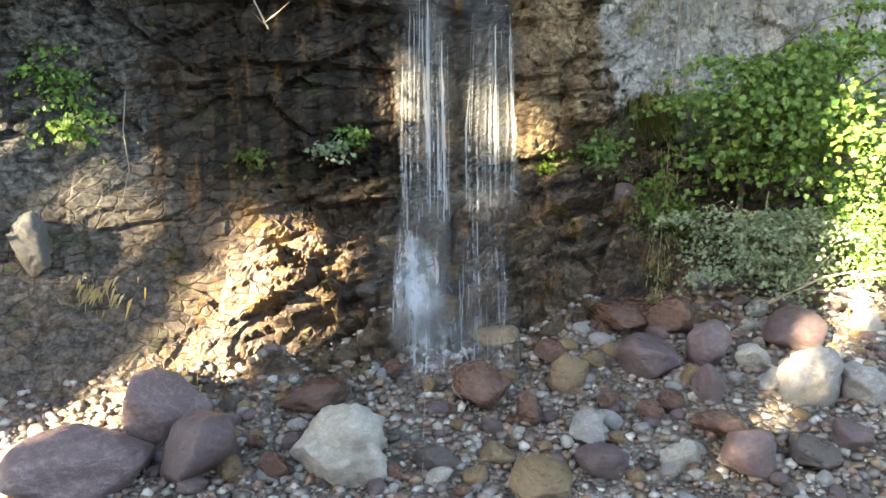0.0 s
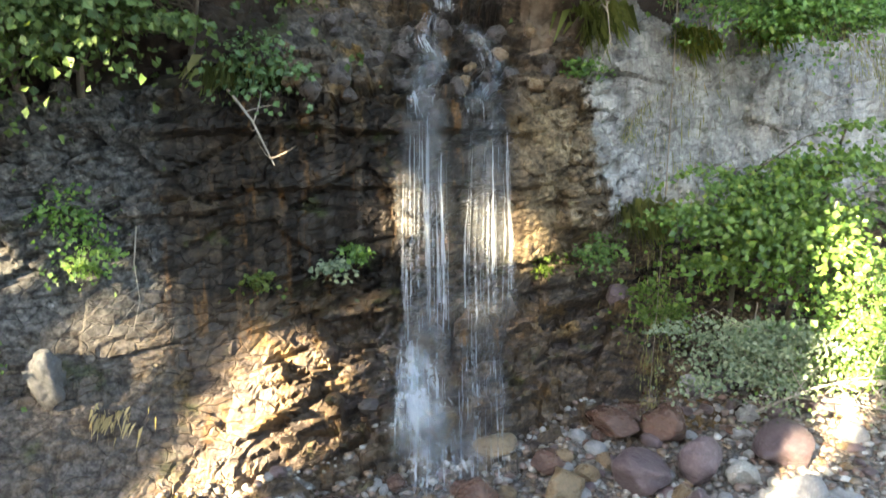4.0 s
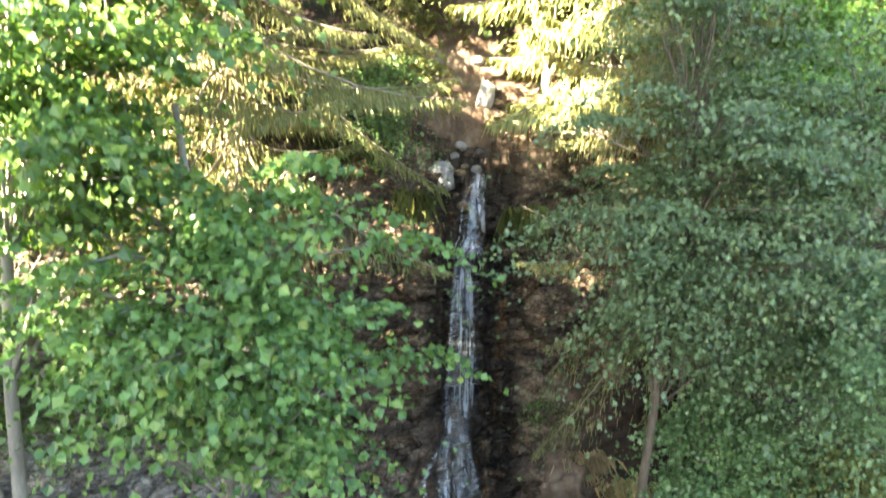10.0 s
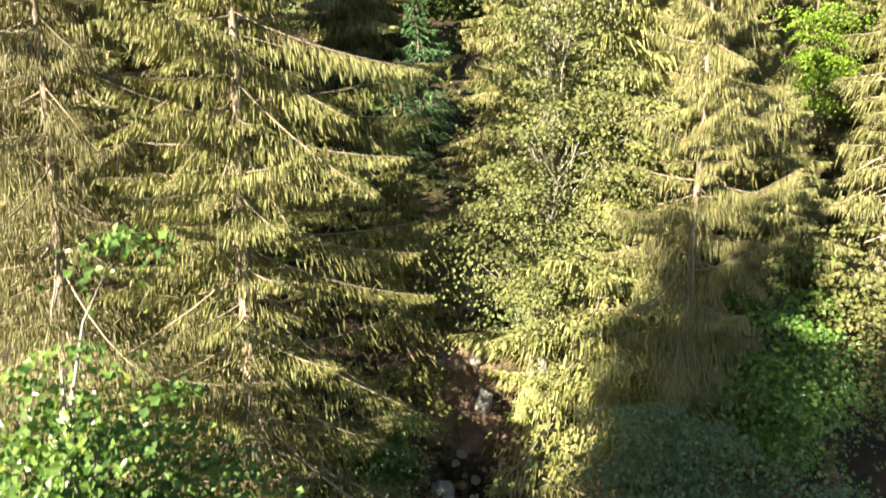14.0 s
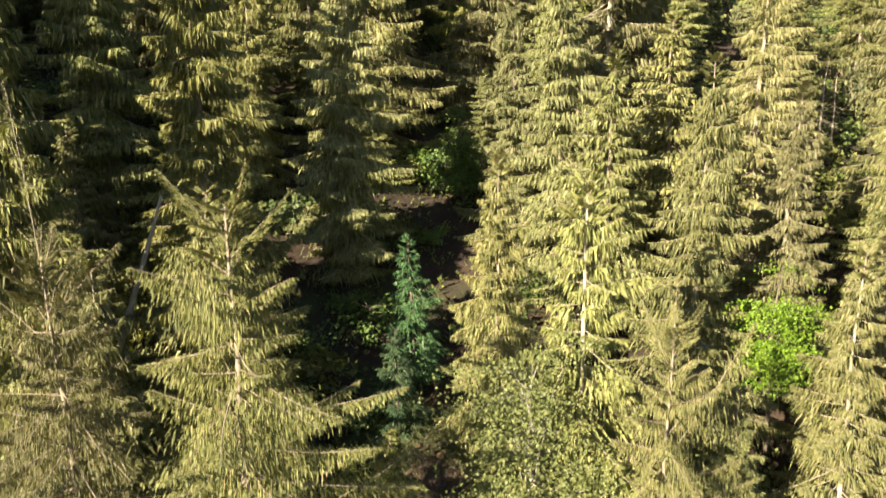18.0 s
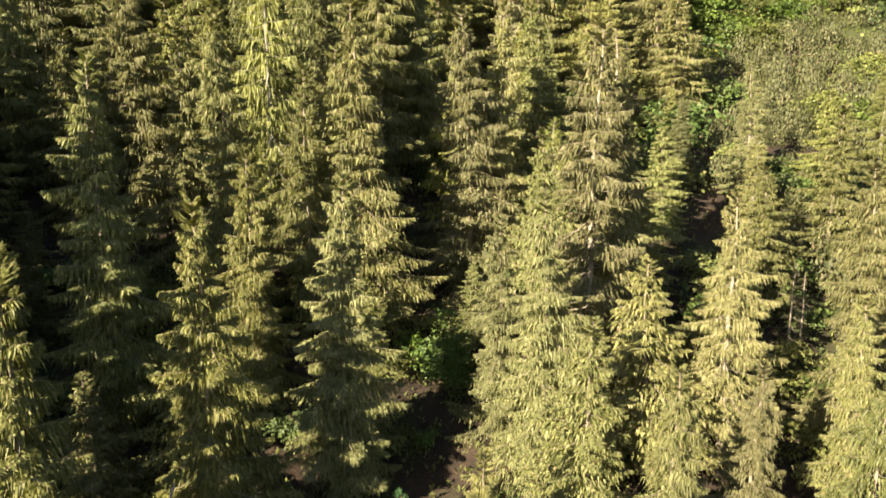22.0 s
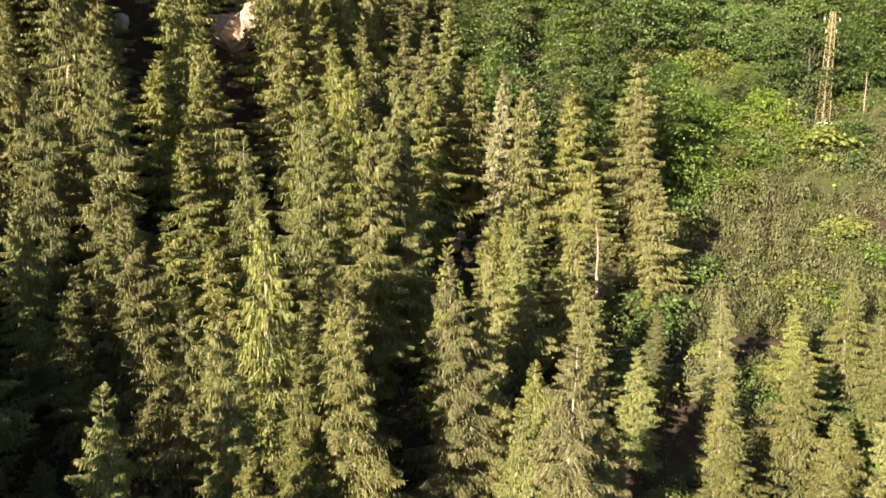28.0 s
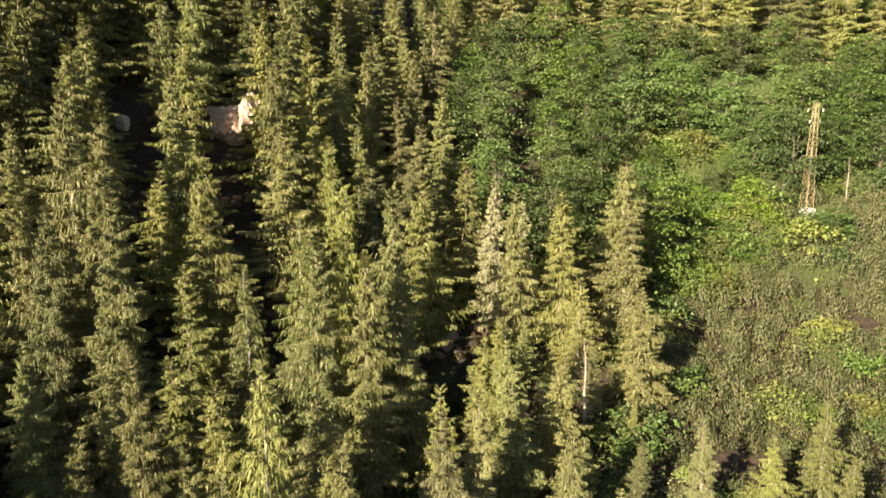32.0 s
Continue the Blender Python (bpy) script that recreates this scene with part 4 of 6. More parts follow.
# the trees that stand out, from the brow of the cliff upwards
for kind, x, y, top, wide in (
        ("near", -4.7, 15.0, 33.2, 1.15), ("near", -8.6, 14.9, 32.0, 1.0), ("mid", -13.1, 21.8, 41.4, 1.0), ("mid", -9.0, 27.2, 42.2, 1.0),
        ("mid", -4.5, 32.6, 42.5, 1.0), ("mid", -9.6, 37.4, 43.6, 0.9), ("mid", -16.2, 35.7, 47.8, 1.0), ("mid", -11.6, 42.0, 50.7, 0.95),
        ("mid", -7.1, 42.0, 47.8, 0.9), ("mid", -4.3, 43.4, 51.6, 1.1), ("mid", -19.5, 50.6, 55.4, 1.0), ("larch", -10.5, 48.2, 56.0, 1.1),
        ("mid", -8.0, 58.6, 62.0, 1.1), ("larch", -10.1, 63.8, 63.4, 1.0), ("mid", -4.0, 59.2, 61.4, 1.0), ("mid", -1.6, 63.4, 66.0, 1.0),
        ("larch", -6.4, 67.8, 64.8, 1.0), ("mid", -8.8, 80.0, 69.8, 1.0), ("mid", -18.4, 66.6, 68.3, 1.1), ("mid", -24.8, 60.3, 66.5, 1.0),
        ("mid", -27.8, 64.7, 68.8, 1.0), ("mid", -30.2, 60.2, 65.0, 1.0), ("far", -31.4, 68.4, 74.8, 1.0), ("far", -11.9, 88.0, 80.6, 1.0),
        ("far", -2.0, 96.3, 74.0, 1.0), ("far", -6.1, 95.6, 78.8, 1.0), ("mid", -28.8, 53.0, 55.6, 1.0),
        ("sparse", 3.4, 18.0, 33.2, 1.1), ("near", 4.9, 16.0, 30.2, 0.75), ("mid", 1.7, 24.1, 33.4, 0.85), ("mid", 5.3, 33.2, 41.6, 1.05),
        ("mid", 3.5, 36.2, 40.0, 0.9), ("sparse", 8.3, 37.4, 49.3, 1.25), ("mid", 10.4, 40.0, 46.5, 1.1), ("mid", 2.6, 48.4, 51.6, 1.1), ("mid", 4.8, 50.6, 52.5, 0.9),
        ("larch", 2.2, 54.6, 51.4, 1.0), ("mid", 8.6, 24.6, 36.4, 0.95), ("mid", 12.7, 26.7, 35.6, 0.9), ("sparse", 14.0, 33.0, 41.4, 1.1),
        ("mid", 21.1, 33.8, 42.6, 1.1), ("mid", 18.6, 29.6, 37.5, 0.9), ("mid", 18.8, 55.3, 46.4, 0.9), ("mid", 20.2, 61.6, 47.0, 0.8),
        ("sparse", 23.7, 54.2, 48.4, 0.9), ("far", 24.0, 71.6, 46.0, 0.8), ("larch", 11.2, 70.0, 52.4, 0.9), ("larch", 8.4, 69.5, 52.6, 0.9),
        ("larch", 13.4, 66.2, 52.2, 0.9), ("larch", 17.2, 66.0, 50.5, 1.0), ("mid", 7.8, 18.6, 27.5, 0.9), ("sparse", 11.4, 19.6, 31.0, 0.9), ("mid", 12.9, 22.0, 31.0, 0.9),
        ("pale", 17.0, 80.8, 60.8, 1.0), ("pale", 8.9, 80.5, 65.2, 1.0), ("pale", 12.2, 80.0, 62.4, 1.0), ("dry", 20.0, 39.0, 36.8, 1.0), ("dry", 20.9, 39.4, 36.2, 1.0),
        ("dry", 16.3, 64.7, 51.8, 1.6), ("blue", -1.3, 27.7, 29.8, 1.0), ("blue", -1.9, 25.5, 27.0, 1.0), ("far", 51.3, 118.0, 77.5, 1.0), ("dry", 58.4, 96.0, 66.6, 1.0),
        ("far", 47.1, 115.3, 72.6, 0.9), ("dry", 40.1, 102.7, 58.0, 0.6), ("dry", 39.2, 102.2, 57.0, 0.5)):
    tree(kind, x, y, top, wide=wide)

# the rest of the wood
for i in range(4200):
    y = float(rng.uniform(18, 138))
    x = float(rng.uniform(-0.66, 0.66) * (y + 12))
    if (24 < y < 60 and -0.088 < x / y < 0.005) or (40 < y < 95 and -0.405 < x / y < -0.352) or abs(x - 0.03 * y) < (2.2 if y < 28 else (1.3 if y < 75 else 0.6)) or (x > 0.24 * y + 6 and 46 < y < 118) or (x > 4 and 84 < y < 130) or (13 < x < 26 and 44 < y < 62):
        continue
    gap = 4.0 if y < 70 else 3.2 + 0.012 * y
    under_hero = -26 < x < 1.5 and 24 < y < 47
    if y < 20 and abs(x) < 4.5 or any((x - a) ** 2 + (y - b) ** 2 < gap * gap for a, b in USED):
        continue
    # open lines of sight to the gully bed and the outcrops
    if -7 < x < 9 and 72 < y < 79 or y > 66 and (abs(x / y + 0.243) < 0.052 and y < 97 or abs(x / y + 0.386) < 0.03 and y < 87) or 52 < y < 78 and abs(x / y - 0.049) < 0.04:
        continue
    h = float(rng.uniform(5, 8) if under_hero else rng.uniform(8, 13) if y < 46 else (rng.uniform(9, 14) if y < 72 else rng.uniform(13, 19)) + (3.0 if x < -14 else 0.0))
    tree("larch" if rng.random() < 0.1 and y > 40 else "far", x, y, ground_at(x, y) + (h if abs(x - 0.03 * y) > 2.4 or y > 75 else 0.55 * h), wide=float(rng.uniform(1.0, 1.45)))

# ---- broad-leaved trees and shrubs on the cliff ----
def leafy(name, seed, stems, centre, radii, clumps, leaves, size, mats, label, category="shrub", **kw):
    o = np.array(stems[0][0], float)
    moved = [(np.array(a) - o, np.array(b) - o, r) for a, b, r in stems]
    ms = broadleaf(seed, moved, np.array(centre) - o, radii, clumps, int(leaves * 1.2), size * 0.94, mats, **kw)
    return stand(name, ms, pose(*o), label, category)


leafy("maple_tree", 1, [((-4.0, 11.6, 8.4), (-4.5, 11.0, 17.6), 0.16)], (-3.9, 10.2, 14.9), (3.0, 1.9, 2.6), 105, 120, 0.17, (BARK_GREY, LEAF_MAPLE),
      "maple with grey trunk and fresh green leaves on the ledge", "tree", flat=0.25, clump=0.42)
leafy("maple_tree", 2, [((-7.2, 10.3, 7.8), (-5.8, 9.6, 21.5), 0.13)], (-5.3, 9.4, 19.2), (1.8, 1.9, 3.8), 120, 120, 0.165, (BARK_GREY, LEAF_MAPLE),
      "leafy maple leaning out over the cliff, bright in the sun", "tree", flat=0.3, clump=0.42)
leafy("hazel_bush", 3, [((-5.0, 10.3, 6.3), (-4.5, 9.6, 9.5), 0.06), ((-5.6, 10.0, 6.2), (-6.0, 9.0, 10.0), 0.06), ((-3.6, 10.8, 7.0), (-3.0, 10.2, 9.2), 0.05)],
      (-5.0, 9.3, 8.5), (2.7, 1.4, 2.5), 100, 120, 0.14, (BARK_DARK, LEAF_DARK), "dense green hazel bush hanging over the rock ledge", flat=0.25, clump=0.4)
leafy("beech_tree", 4, [((3.3, 13.2, 10.0), (3.6, 12.4, 17.5), 0.10)], (3.6, 11.9, 16.2), (2.5, 2.0, 3.8), 95, 330, 0.1, (BARK_DARK, LEAF_BEECH),
      "beech with layered grey-green sprays beside the fall", "tree", flat=0.16, clump=0.62, face=(-0.1, -0.35, 1.0))
leafy("beech_tree", 5, [((6.9, 13.6, 10.0), (6.8, 12.8, 17.0), 0.10)], (6.8, 12.2, 14.8), (2.2, 1.9, 4.8), 90, 330, 0.1, (BARK_GREY, LEAF_BEECH),
      "shaded beech with drooping green sprays on the slope", "tree", flat=0.16, clump=0.62, face=(-0.1, -0.35, 1.0))
leafy("beech_tree", 6, [((1.9, 18.0, 17.0), (1.9, 17.3, 26.5), 0.12)], (2.0, 17.2, 24.2), (2.0, 1.8, 5.4), 190, 130, 0.1, (BARK_GREY, LEAF_OLIVE),
      "slender olive-green beech standing beside the gully", "tree", flat=0.3, clump=0.45)
leafy("elder_bush", 7, [((2.5, 13.0, 8.2), (2.6, 12.0, 10.2), 0.05), ((3.2, 13.2, 8.8), (3.7, 12.2, 10.3), 0.05)], (2.8, 11.8, 9.5), (1.3, 0.9, 1.0), 70, 110, 0.12,
      (BARK_DARK, LEAF_MAPLE), "bright green leafy shrub on the ledge beside the fall", flat=0.35, clump=0.33)
leafy("maple_bush", 8, [((5.3, 13.0, 2.2), (5.0, 11.9, 5.2), 0.06), ((6.4, 13.0, 2.4), (6.5, 11.6, 6.0), 0.06)], (5.6, 11.8, 4.6), (1.9, 0.9, 1.1), 80, 110, 0.13,
      (BARK_DARK, LEAF_MAPLE), "young maple bush with broad leaves by the pale rock", flat=0.28, clump=0.42)
leafy("willow_bush", 9, [((5.2, 12.0, 1.6), (5.0, 11.2, 3.2), 0.03), ((5.9, 11.8, 1.6), (6.3, 10.9, 3.0), 0.03)], (5.4, 11.2, 2.4), (1.5, 0.7, 0.8), 46, 110, 0.085,
      (BARK_PALE, LEAF_GREY), "grey-green willow bush above the boulders", flat=0.5, clump=0.26)
leafy("lime_green_bush", 10, [((7.0, 12.2, 1.7), (7.2, 11.6, 3.4), 0.03)], (7.1, 11.6, 2.9), (1.1, 0.7, 1.1), 60, 120, 0.08, (BARK_DARK, LEAF_MAPLE),
      "bright yellow-green bush in the sun beside the boulders", flat=0.6, clump=0.3)
leafy("ledge_bush", 11, [((6.2, 14.2, 8.2), (5.8, 12.4, 8.2), 0.04)], (5.9, 12.4, 8.0), (1.5, 0.9, 0.55), 60, 100, 0.1, (BARK_DARK, LEAF_MAPLE),
      "low green bush trailing over the pale rock edge", flat=0.4, clump=0.35)
leafy("lime_green_bush", 12, [((11.0, 23.4, 23.0), (10.9, 23.2, 29.0), 0.08)], (10.9, 23.0, 27.3), (0.95, 0.9, 2.2), 60, 90, 0.11, (BARK_DARK, LEAF_LIME),
      "bright lime-green young tree among dark spruces", "tree", flat=0.5, clump=0.4)
leafy("lime_green_bush", 13, [((1.2, 39.3, 29.0), (1.0, 39.0, 33.5), 0.08)], (1.1, 39.0, 31.6), (0.9, 0.9, 2.8), 60, 90, 0.15, (BARK_DARK, LEAF_LIME),
      "narrow lime-green bush in the dark gully", flat=0.6, clump=0.4)
leafy("hazel_bush", 14, [((-1.6, 16.9, 15.8), (-1.9, 16.2, 18.5), 0.04)], (-1.9, 16.3, 17.6), (0.9, 0.8, 1.4), 40, 110, 0.1, (BARK_DARK, LEAF_MAPLE),
      "green bush beside the head of the fall", flat=0.5, clump=0.3)
leafy("hazel_bush", 15, [((6.5, 17.4, 15.8), (6.4, 16.6, 21.0), 0.06)], (6.6, 16.2, 19.4), (2.4, 1.6, 2.6), 90, 110, 0.13, (BARK_DARK, LEAF_MAPLE),
      "leafy bush under the spruces at the brow", flat=0.4, clump=0.5)
leafy("hazel_bush", 16, [((4.6, 14.2, 8.8), (4.4, 13.2, 12.0), 0.05), ((5.6, 14.6, 9.4), (5.8, 13.4, 12.6), 0.05)], (5.0, 13.2, 11.2), (1.6, 1.0, 1.5), 80, 110, 0.11, (BARK_DARK, LEAF_BEECH),
      "shaded leafy bush on the steep earth bank", flat=0.4, clump=0.4)
leafy("hazel_bush", 17, [((7.4, 14.4, 8.4), (7.2, 13.0, 11.0), 0.05)], (7.2, 12.8, 10.2), (1.5, 1.0, 1.6), 70, 110, 0.11, (BARK_DARK, LEAF_OLIVE),
      "yellowing bush on the steep earth bank", flat=0.4, clump=0.4)
leafy("hazel_bush", 18, [((-6.8, 9.8, 6.6), (-6.6, 8.6, 9.6), 0.05)], (-6.6, 8.6, 8.6), (1.4, 0.9, 2.2), 70, 110, 0.115, (BARK_DARK, LEAF_MAPLE),
      "dense green bush spilling over the rock ledge", flat=0.4, clump=0.4)
leafy("hazel_bush", 19, [((9.0, 19.0, 17.5), (9.0, 18.0, 21.5), 0.06)], (9.0, 17.8, 20.6), (2.2, 1.6, 2.4), 70, 100, 0.15, (BARK_DARK, LEAF_OLIVE),
      "olive bush under the spruces at the brow", flat=0.4, clump=0.5)
leafy("hazel_bush", 20, [((4.2, 20.2, 19.0), (4.3, 19.6, 22.5), 0.05)], (4.2, 19.4, 21.6), (1.6, 1.2, 2.0), 60, 100, 0.13, (BARK_DARK, LEAF_MAPLE),
      "green bush beside the gully", flat=0.4, clump=0.45)
leafy("hazel_bush", 21, [((-8.4, 12.2, 10.5), (-8.6, 11.2, 17.0), 0.08)], (-8.6, 10.8, 15.0), (1.8, 1.4, 4.0), 80, 120, 0.13, (BARK_GREY, LEAF_MAPLE),
      "tall leafy hazel on the ledge above the cliff", "tree", flat=0.4, clump=0.5)

# small plants rooted in the rock
def sprig(seed, x, z, r, mat, label, size=0.1, clumps=9, hang=0.0):
    y = face_at(x, z) - 0.05
    leafy("rock_plant", seed, [((x, y, z), (x, y - 0.5 * r, z + 0.4 * r), 0.012)], (x, y - 0.4 * r, z + 0.15 * r - hang), (r, 0.5 * r, 0.8 * r), clumps, 26, size, (BARK_DARK, mat), label, "plant", flat=0.6, clump=0.22 * r + 0.05)


sprig(51, -4.9, 4.9, 0.5, LEAF_MAPLE, "green trailing plant rooted in the rock face", 0.09, 16)
sprig(52, -4.7, 4.2, 0.35, LEAF_MAPLE, "green trailing plant rooted in the rock face", 0.09, 12)
sprig(53, -2.72, 3.75, 0.2, LEAF_LIME, "small bright green plant on wet rock", 0.1, 6)
sprig(54, -1.3, 4.0, 0.25, LEAF_MAPLE, "small green plant on wet rock", 0.1, 7)
sprig(55, -1.75, 3.85, 0.22, LEAF_GREY, "small grey-green plant on wet rock", 0.1, 6)
sprig(56, 1.75, 3.55, 0.25, LEAF_LIME, "small bright green plant in a rock crack", 0.09, 8)
sprig(57, 2.7, 3.75, 0.4, LEAF_MAPLE, "leafy plant at the foot of the pale rock", 0.1, 14)
sprig(58, 2.55, 7.0, 0.35, LEAF_MAPLE, "leafy plant in a joint of the rock", 0.09, 10)
sprig(59, 3.6, 2.9, 0.6, LEAF_LIME, "bright yellow-green plant above the boulders", 0.09, 22)
sprig(60, 4.1, 2.4, 0.6, LEAF_LIME, "bright yellow-green plant above the boulders", 0.09, 22)
sprig(61, -5.9, 3.2, 0.25, LEAF_MAPLE, "small green plant beside the pale block", 0.09, 6)
sprig(62, -2.6, 8.2, 0.5, LEAF_LIME, "bright fern-green plant on the ledge", 0.1, 16)
sprig(63, 1.6, 10.6, 0.5, LEAF_MAPLE, "low green plant on the ledge", 0.09, 12)
sprig(64, -2.3, 10.5, 0.2, LEAF_LIME, "small plant under the overhang", 0.09, 5)
sprig(65, -3.3, 9.0, 0.7, LEAF_MAPLE, "leafy shoot on the ledge", 0.13, 24)
sprig(66, -2.7, 6.9, 0.6, LEAF_BEECH, "leafy shoot hanging over the wet rock", 0.13, 18, 0.1)


def hanging_grass(x, z, count, length, seed, mat=None, label="tuft of long grass hanging from the rock"):
    rng_h = np.random.default_rng(seed)
    y = face_at(x, z) - 0.03
    base = np.stack([x + rng_h.normal(0, 0.22, count), np.full(count, y) - 0.1 * rng_h.random(count), z + rng_h.normal(0, 0.08, count)], 1)
    way = np.stack([rng_h.normal(0, 0.35, count), -rng_h.uniform(0.4, 1.0, count), rng_h.uniform(-0.6, 0.5, count)], 1)
    v, f = blades(base, way, rng_h.normal(0, 1, (count, 3)), length * rng_h.uniform(0.5, 1.2, count), np.full(count, 0.007), rng_h.uniform(0.4, 1.1, count), rng_h)
    return tagged(new("grass_tuft", mesh_from("grass_tuft", v, f, [mat or GRASS])), label, "grass", kind="stuff")


hanging_grass(3.55, 4.5, 390, 0.43, 71)
hanging_grass(-2.5, 6.8, 140, 0.34, 72)
hanging_grass(-3.2, 6.8, 140, 0.34, 73)
hanging_grass(2.7, 7.9, 240, 0.50, 75)
hanging_grass(4.6, 7.6, 300, 0.37, 76)
hanging_grass(6.2, 7.8, 300, 0.37, 77)
hanging_grass(-1.2, 15.6, 270, 0.43, 78)
hanging_grass(1.3, 15.2, 330, 0.50, 79)
hanging_grass(-4.5, 2.2, 60, 0.2, 80, STRAW, "dry yellow grass on the ochre rock")
hanging_grass(-3.6, 1.0, 180, 0.25, 81, STRAW, "dry yellow grass on the ochre rock")
hanging_grass(2.6, 10.0, 390, 0.43, 82, STRAW, "dead brown grass on the earth bank")
hanging_grass(3.4, 9.6, 390, 0.43, 83, STRAW, "dead brown grass on the earth bank")


def dead_branch(points, rad, twigs, seed, label, mat=None):
    """A bare branch that forks into bent twigs."""
    rng_d = np.random.default_rng(seed)
    pts = np.asarray(points, float)
    whole = new("dead_branch")
    v, f = tube(pts, np.linspace(rad, rad * 0.35, len(pts)), 7)
    part("stem", mesh_from("stem", v, f, [mat or BARK_PALE], smooth_shade=True), whole)
    for k in range(twigs):
        t = rng_d.uniform(0.2, 0.95) * (len(pts) - 1)
        a = pts[int(t)] + (pts[min(int(t) + 1, len(pts) - 1)] - pts[int(t)]) * (t % 1)
        d = rng_d.normal(0, 1, 3) * np.linalg.norm(pts[-1] - pts[0]) * 0.22
        line = [a, a + d * 0.5 + rng_d.normal(0, 0.04, 3), a + d]
        v, f = tube(line, [rad * 0.4, rad * 0.25, rad * 0.1], 5)
        part("twig", mesh_from("twig", v, f, [mat or BARK_PALE], smooth_shade=True), whole)
    return tagged(whole, label, "branch")


dead_branch([(-5.6, 8.6, 7.6), (-5.4, 8.3, 8.6), (-5.0, 8.1, 9.5), (-4.9, 8.1, 10.0)], 0.05, 5, 91, "pale forked dead branch standing out of the bushes")
dead_branch([(-4.15, 9.75, 4.7), (-4.2, 9.7, 4.2), (-4.12, 9.6, 3.7), (-4.2, 9.5, 3.3)], 0.011, 5, 92, "thin root hanging down the rock face", BARK_GREY)
dead_branch([(-3.1, 10.6, 6.6), (-2.6, 10.1, 6.1), (-2.3, 10.0, 5.5)], 0.025, 6, 93, "bare root hanging from the ledge")
dead_branch([(2.5, 12.4, 8.6), (2.6, 12.0, 7.9), (2.7, 12.0, 7.2)], 0.02, 8, 94, "bare roots hanging below the shrub")
dead_branch([(6.3, 11.0, 1.9), (7.0, 10.6, 2.1), (8.0, 10.6, 2.2)], 0.05, 10, 95, "bleached driftwood lying above the boulders")
dead_branch([(5.0, 10.9, 1.5), (5.7, 10.6, 2.0), (6.6, 10.8, 2.1)], 0.025, 14, 96, "tangle of bleached twigs above the boulders")
dead_branch([(5.6, 11.0, 1.7), (6.2, 10.5, 1.8), (6.9, 10.4, 1.7)], 0.02, 14, 97, "tangle of bleached twigs above the boulders")
dead_branch([(1.2, 16.2, 15.4), (1.7, 15.4, 15.2), (2.1, 15.0, 14.6)], 0.03, 8, 98, "bare branch beside the upper fall", BARK_DARK)
dead_branch([(1.6, 16.6, 17.0), (2.6, 15.4, 17.0), (3.4, 14.6, 16.6)], 0.03, 8, 99, "bare fallen branch across the leaves")
for k in range(4):
    dead_branch([(-6.4 + 0.5 * k, 10.9, 10.0), (-6.5 + 0.5 * k, 10.5, 9.0), (-6.3 + 0.45 * k, 10.3, 8.3)], 0.02, 6, 100 + k, "bare roots and twigs against the grey rock", BARK_DARK)

# ---- falling water ----
def ribbon(points, half, rng, sag=0.0):
    """A thin rounded tongue of water along a line."""
    pts = np.asarray(points)
    n = len(pts)
    w = half * (1.0 + 0.3 * np.sin(np.linspace(0, 5, n) + 6.28 * rng.random()))
    rows = [pts + np.stack([w * c, -abs(1 - abs(c)) * w * 0.8, np.zeros(n)], 1) for c in (-1, -0.4, 0.4, 1)]
    v = np.stack(rows, 1).reshape(-1, 3)
    f = [(i * 4 + j, i * 4 + j + 1, i * 4 + j + 5, i * 4 + j + 4) for i in range(n - 1) for j in range(3)]
    return v, f


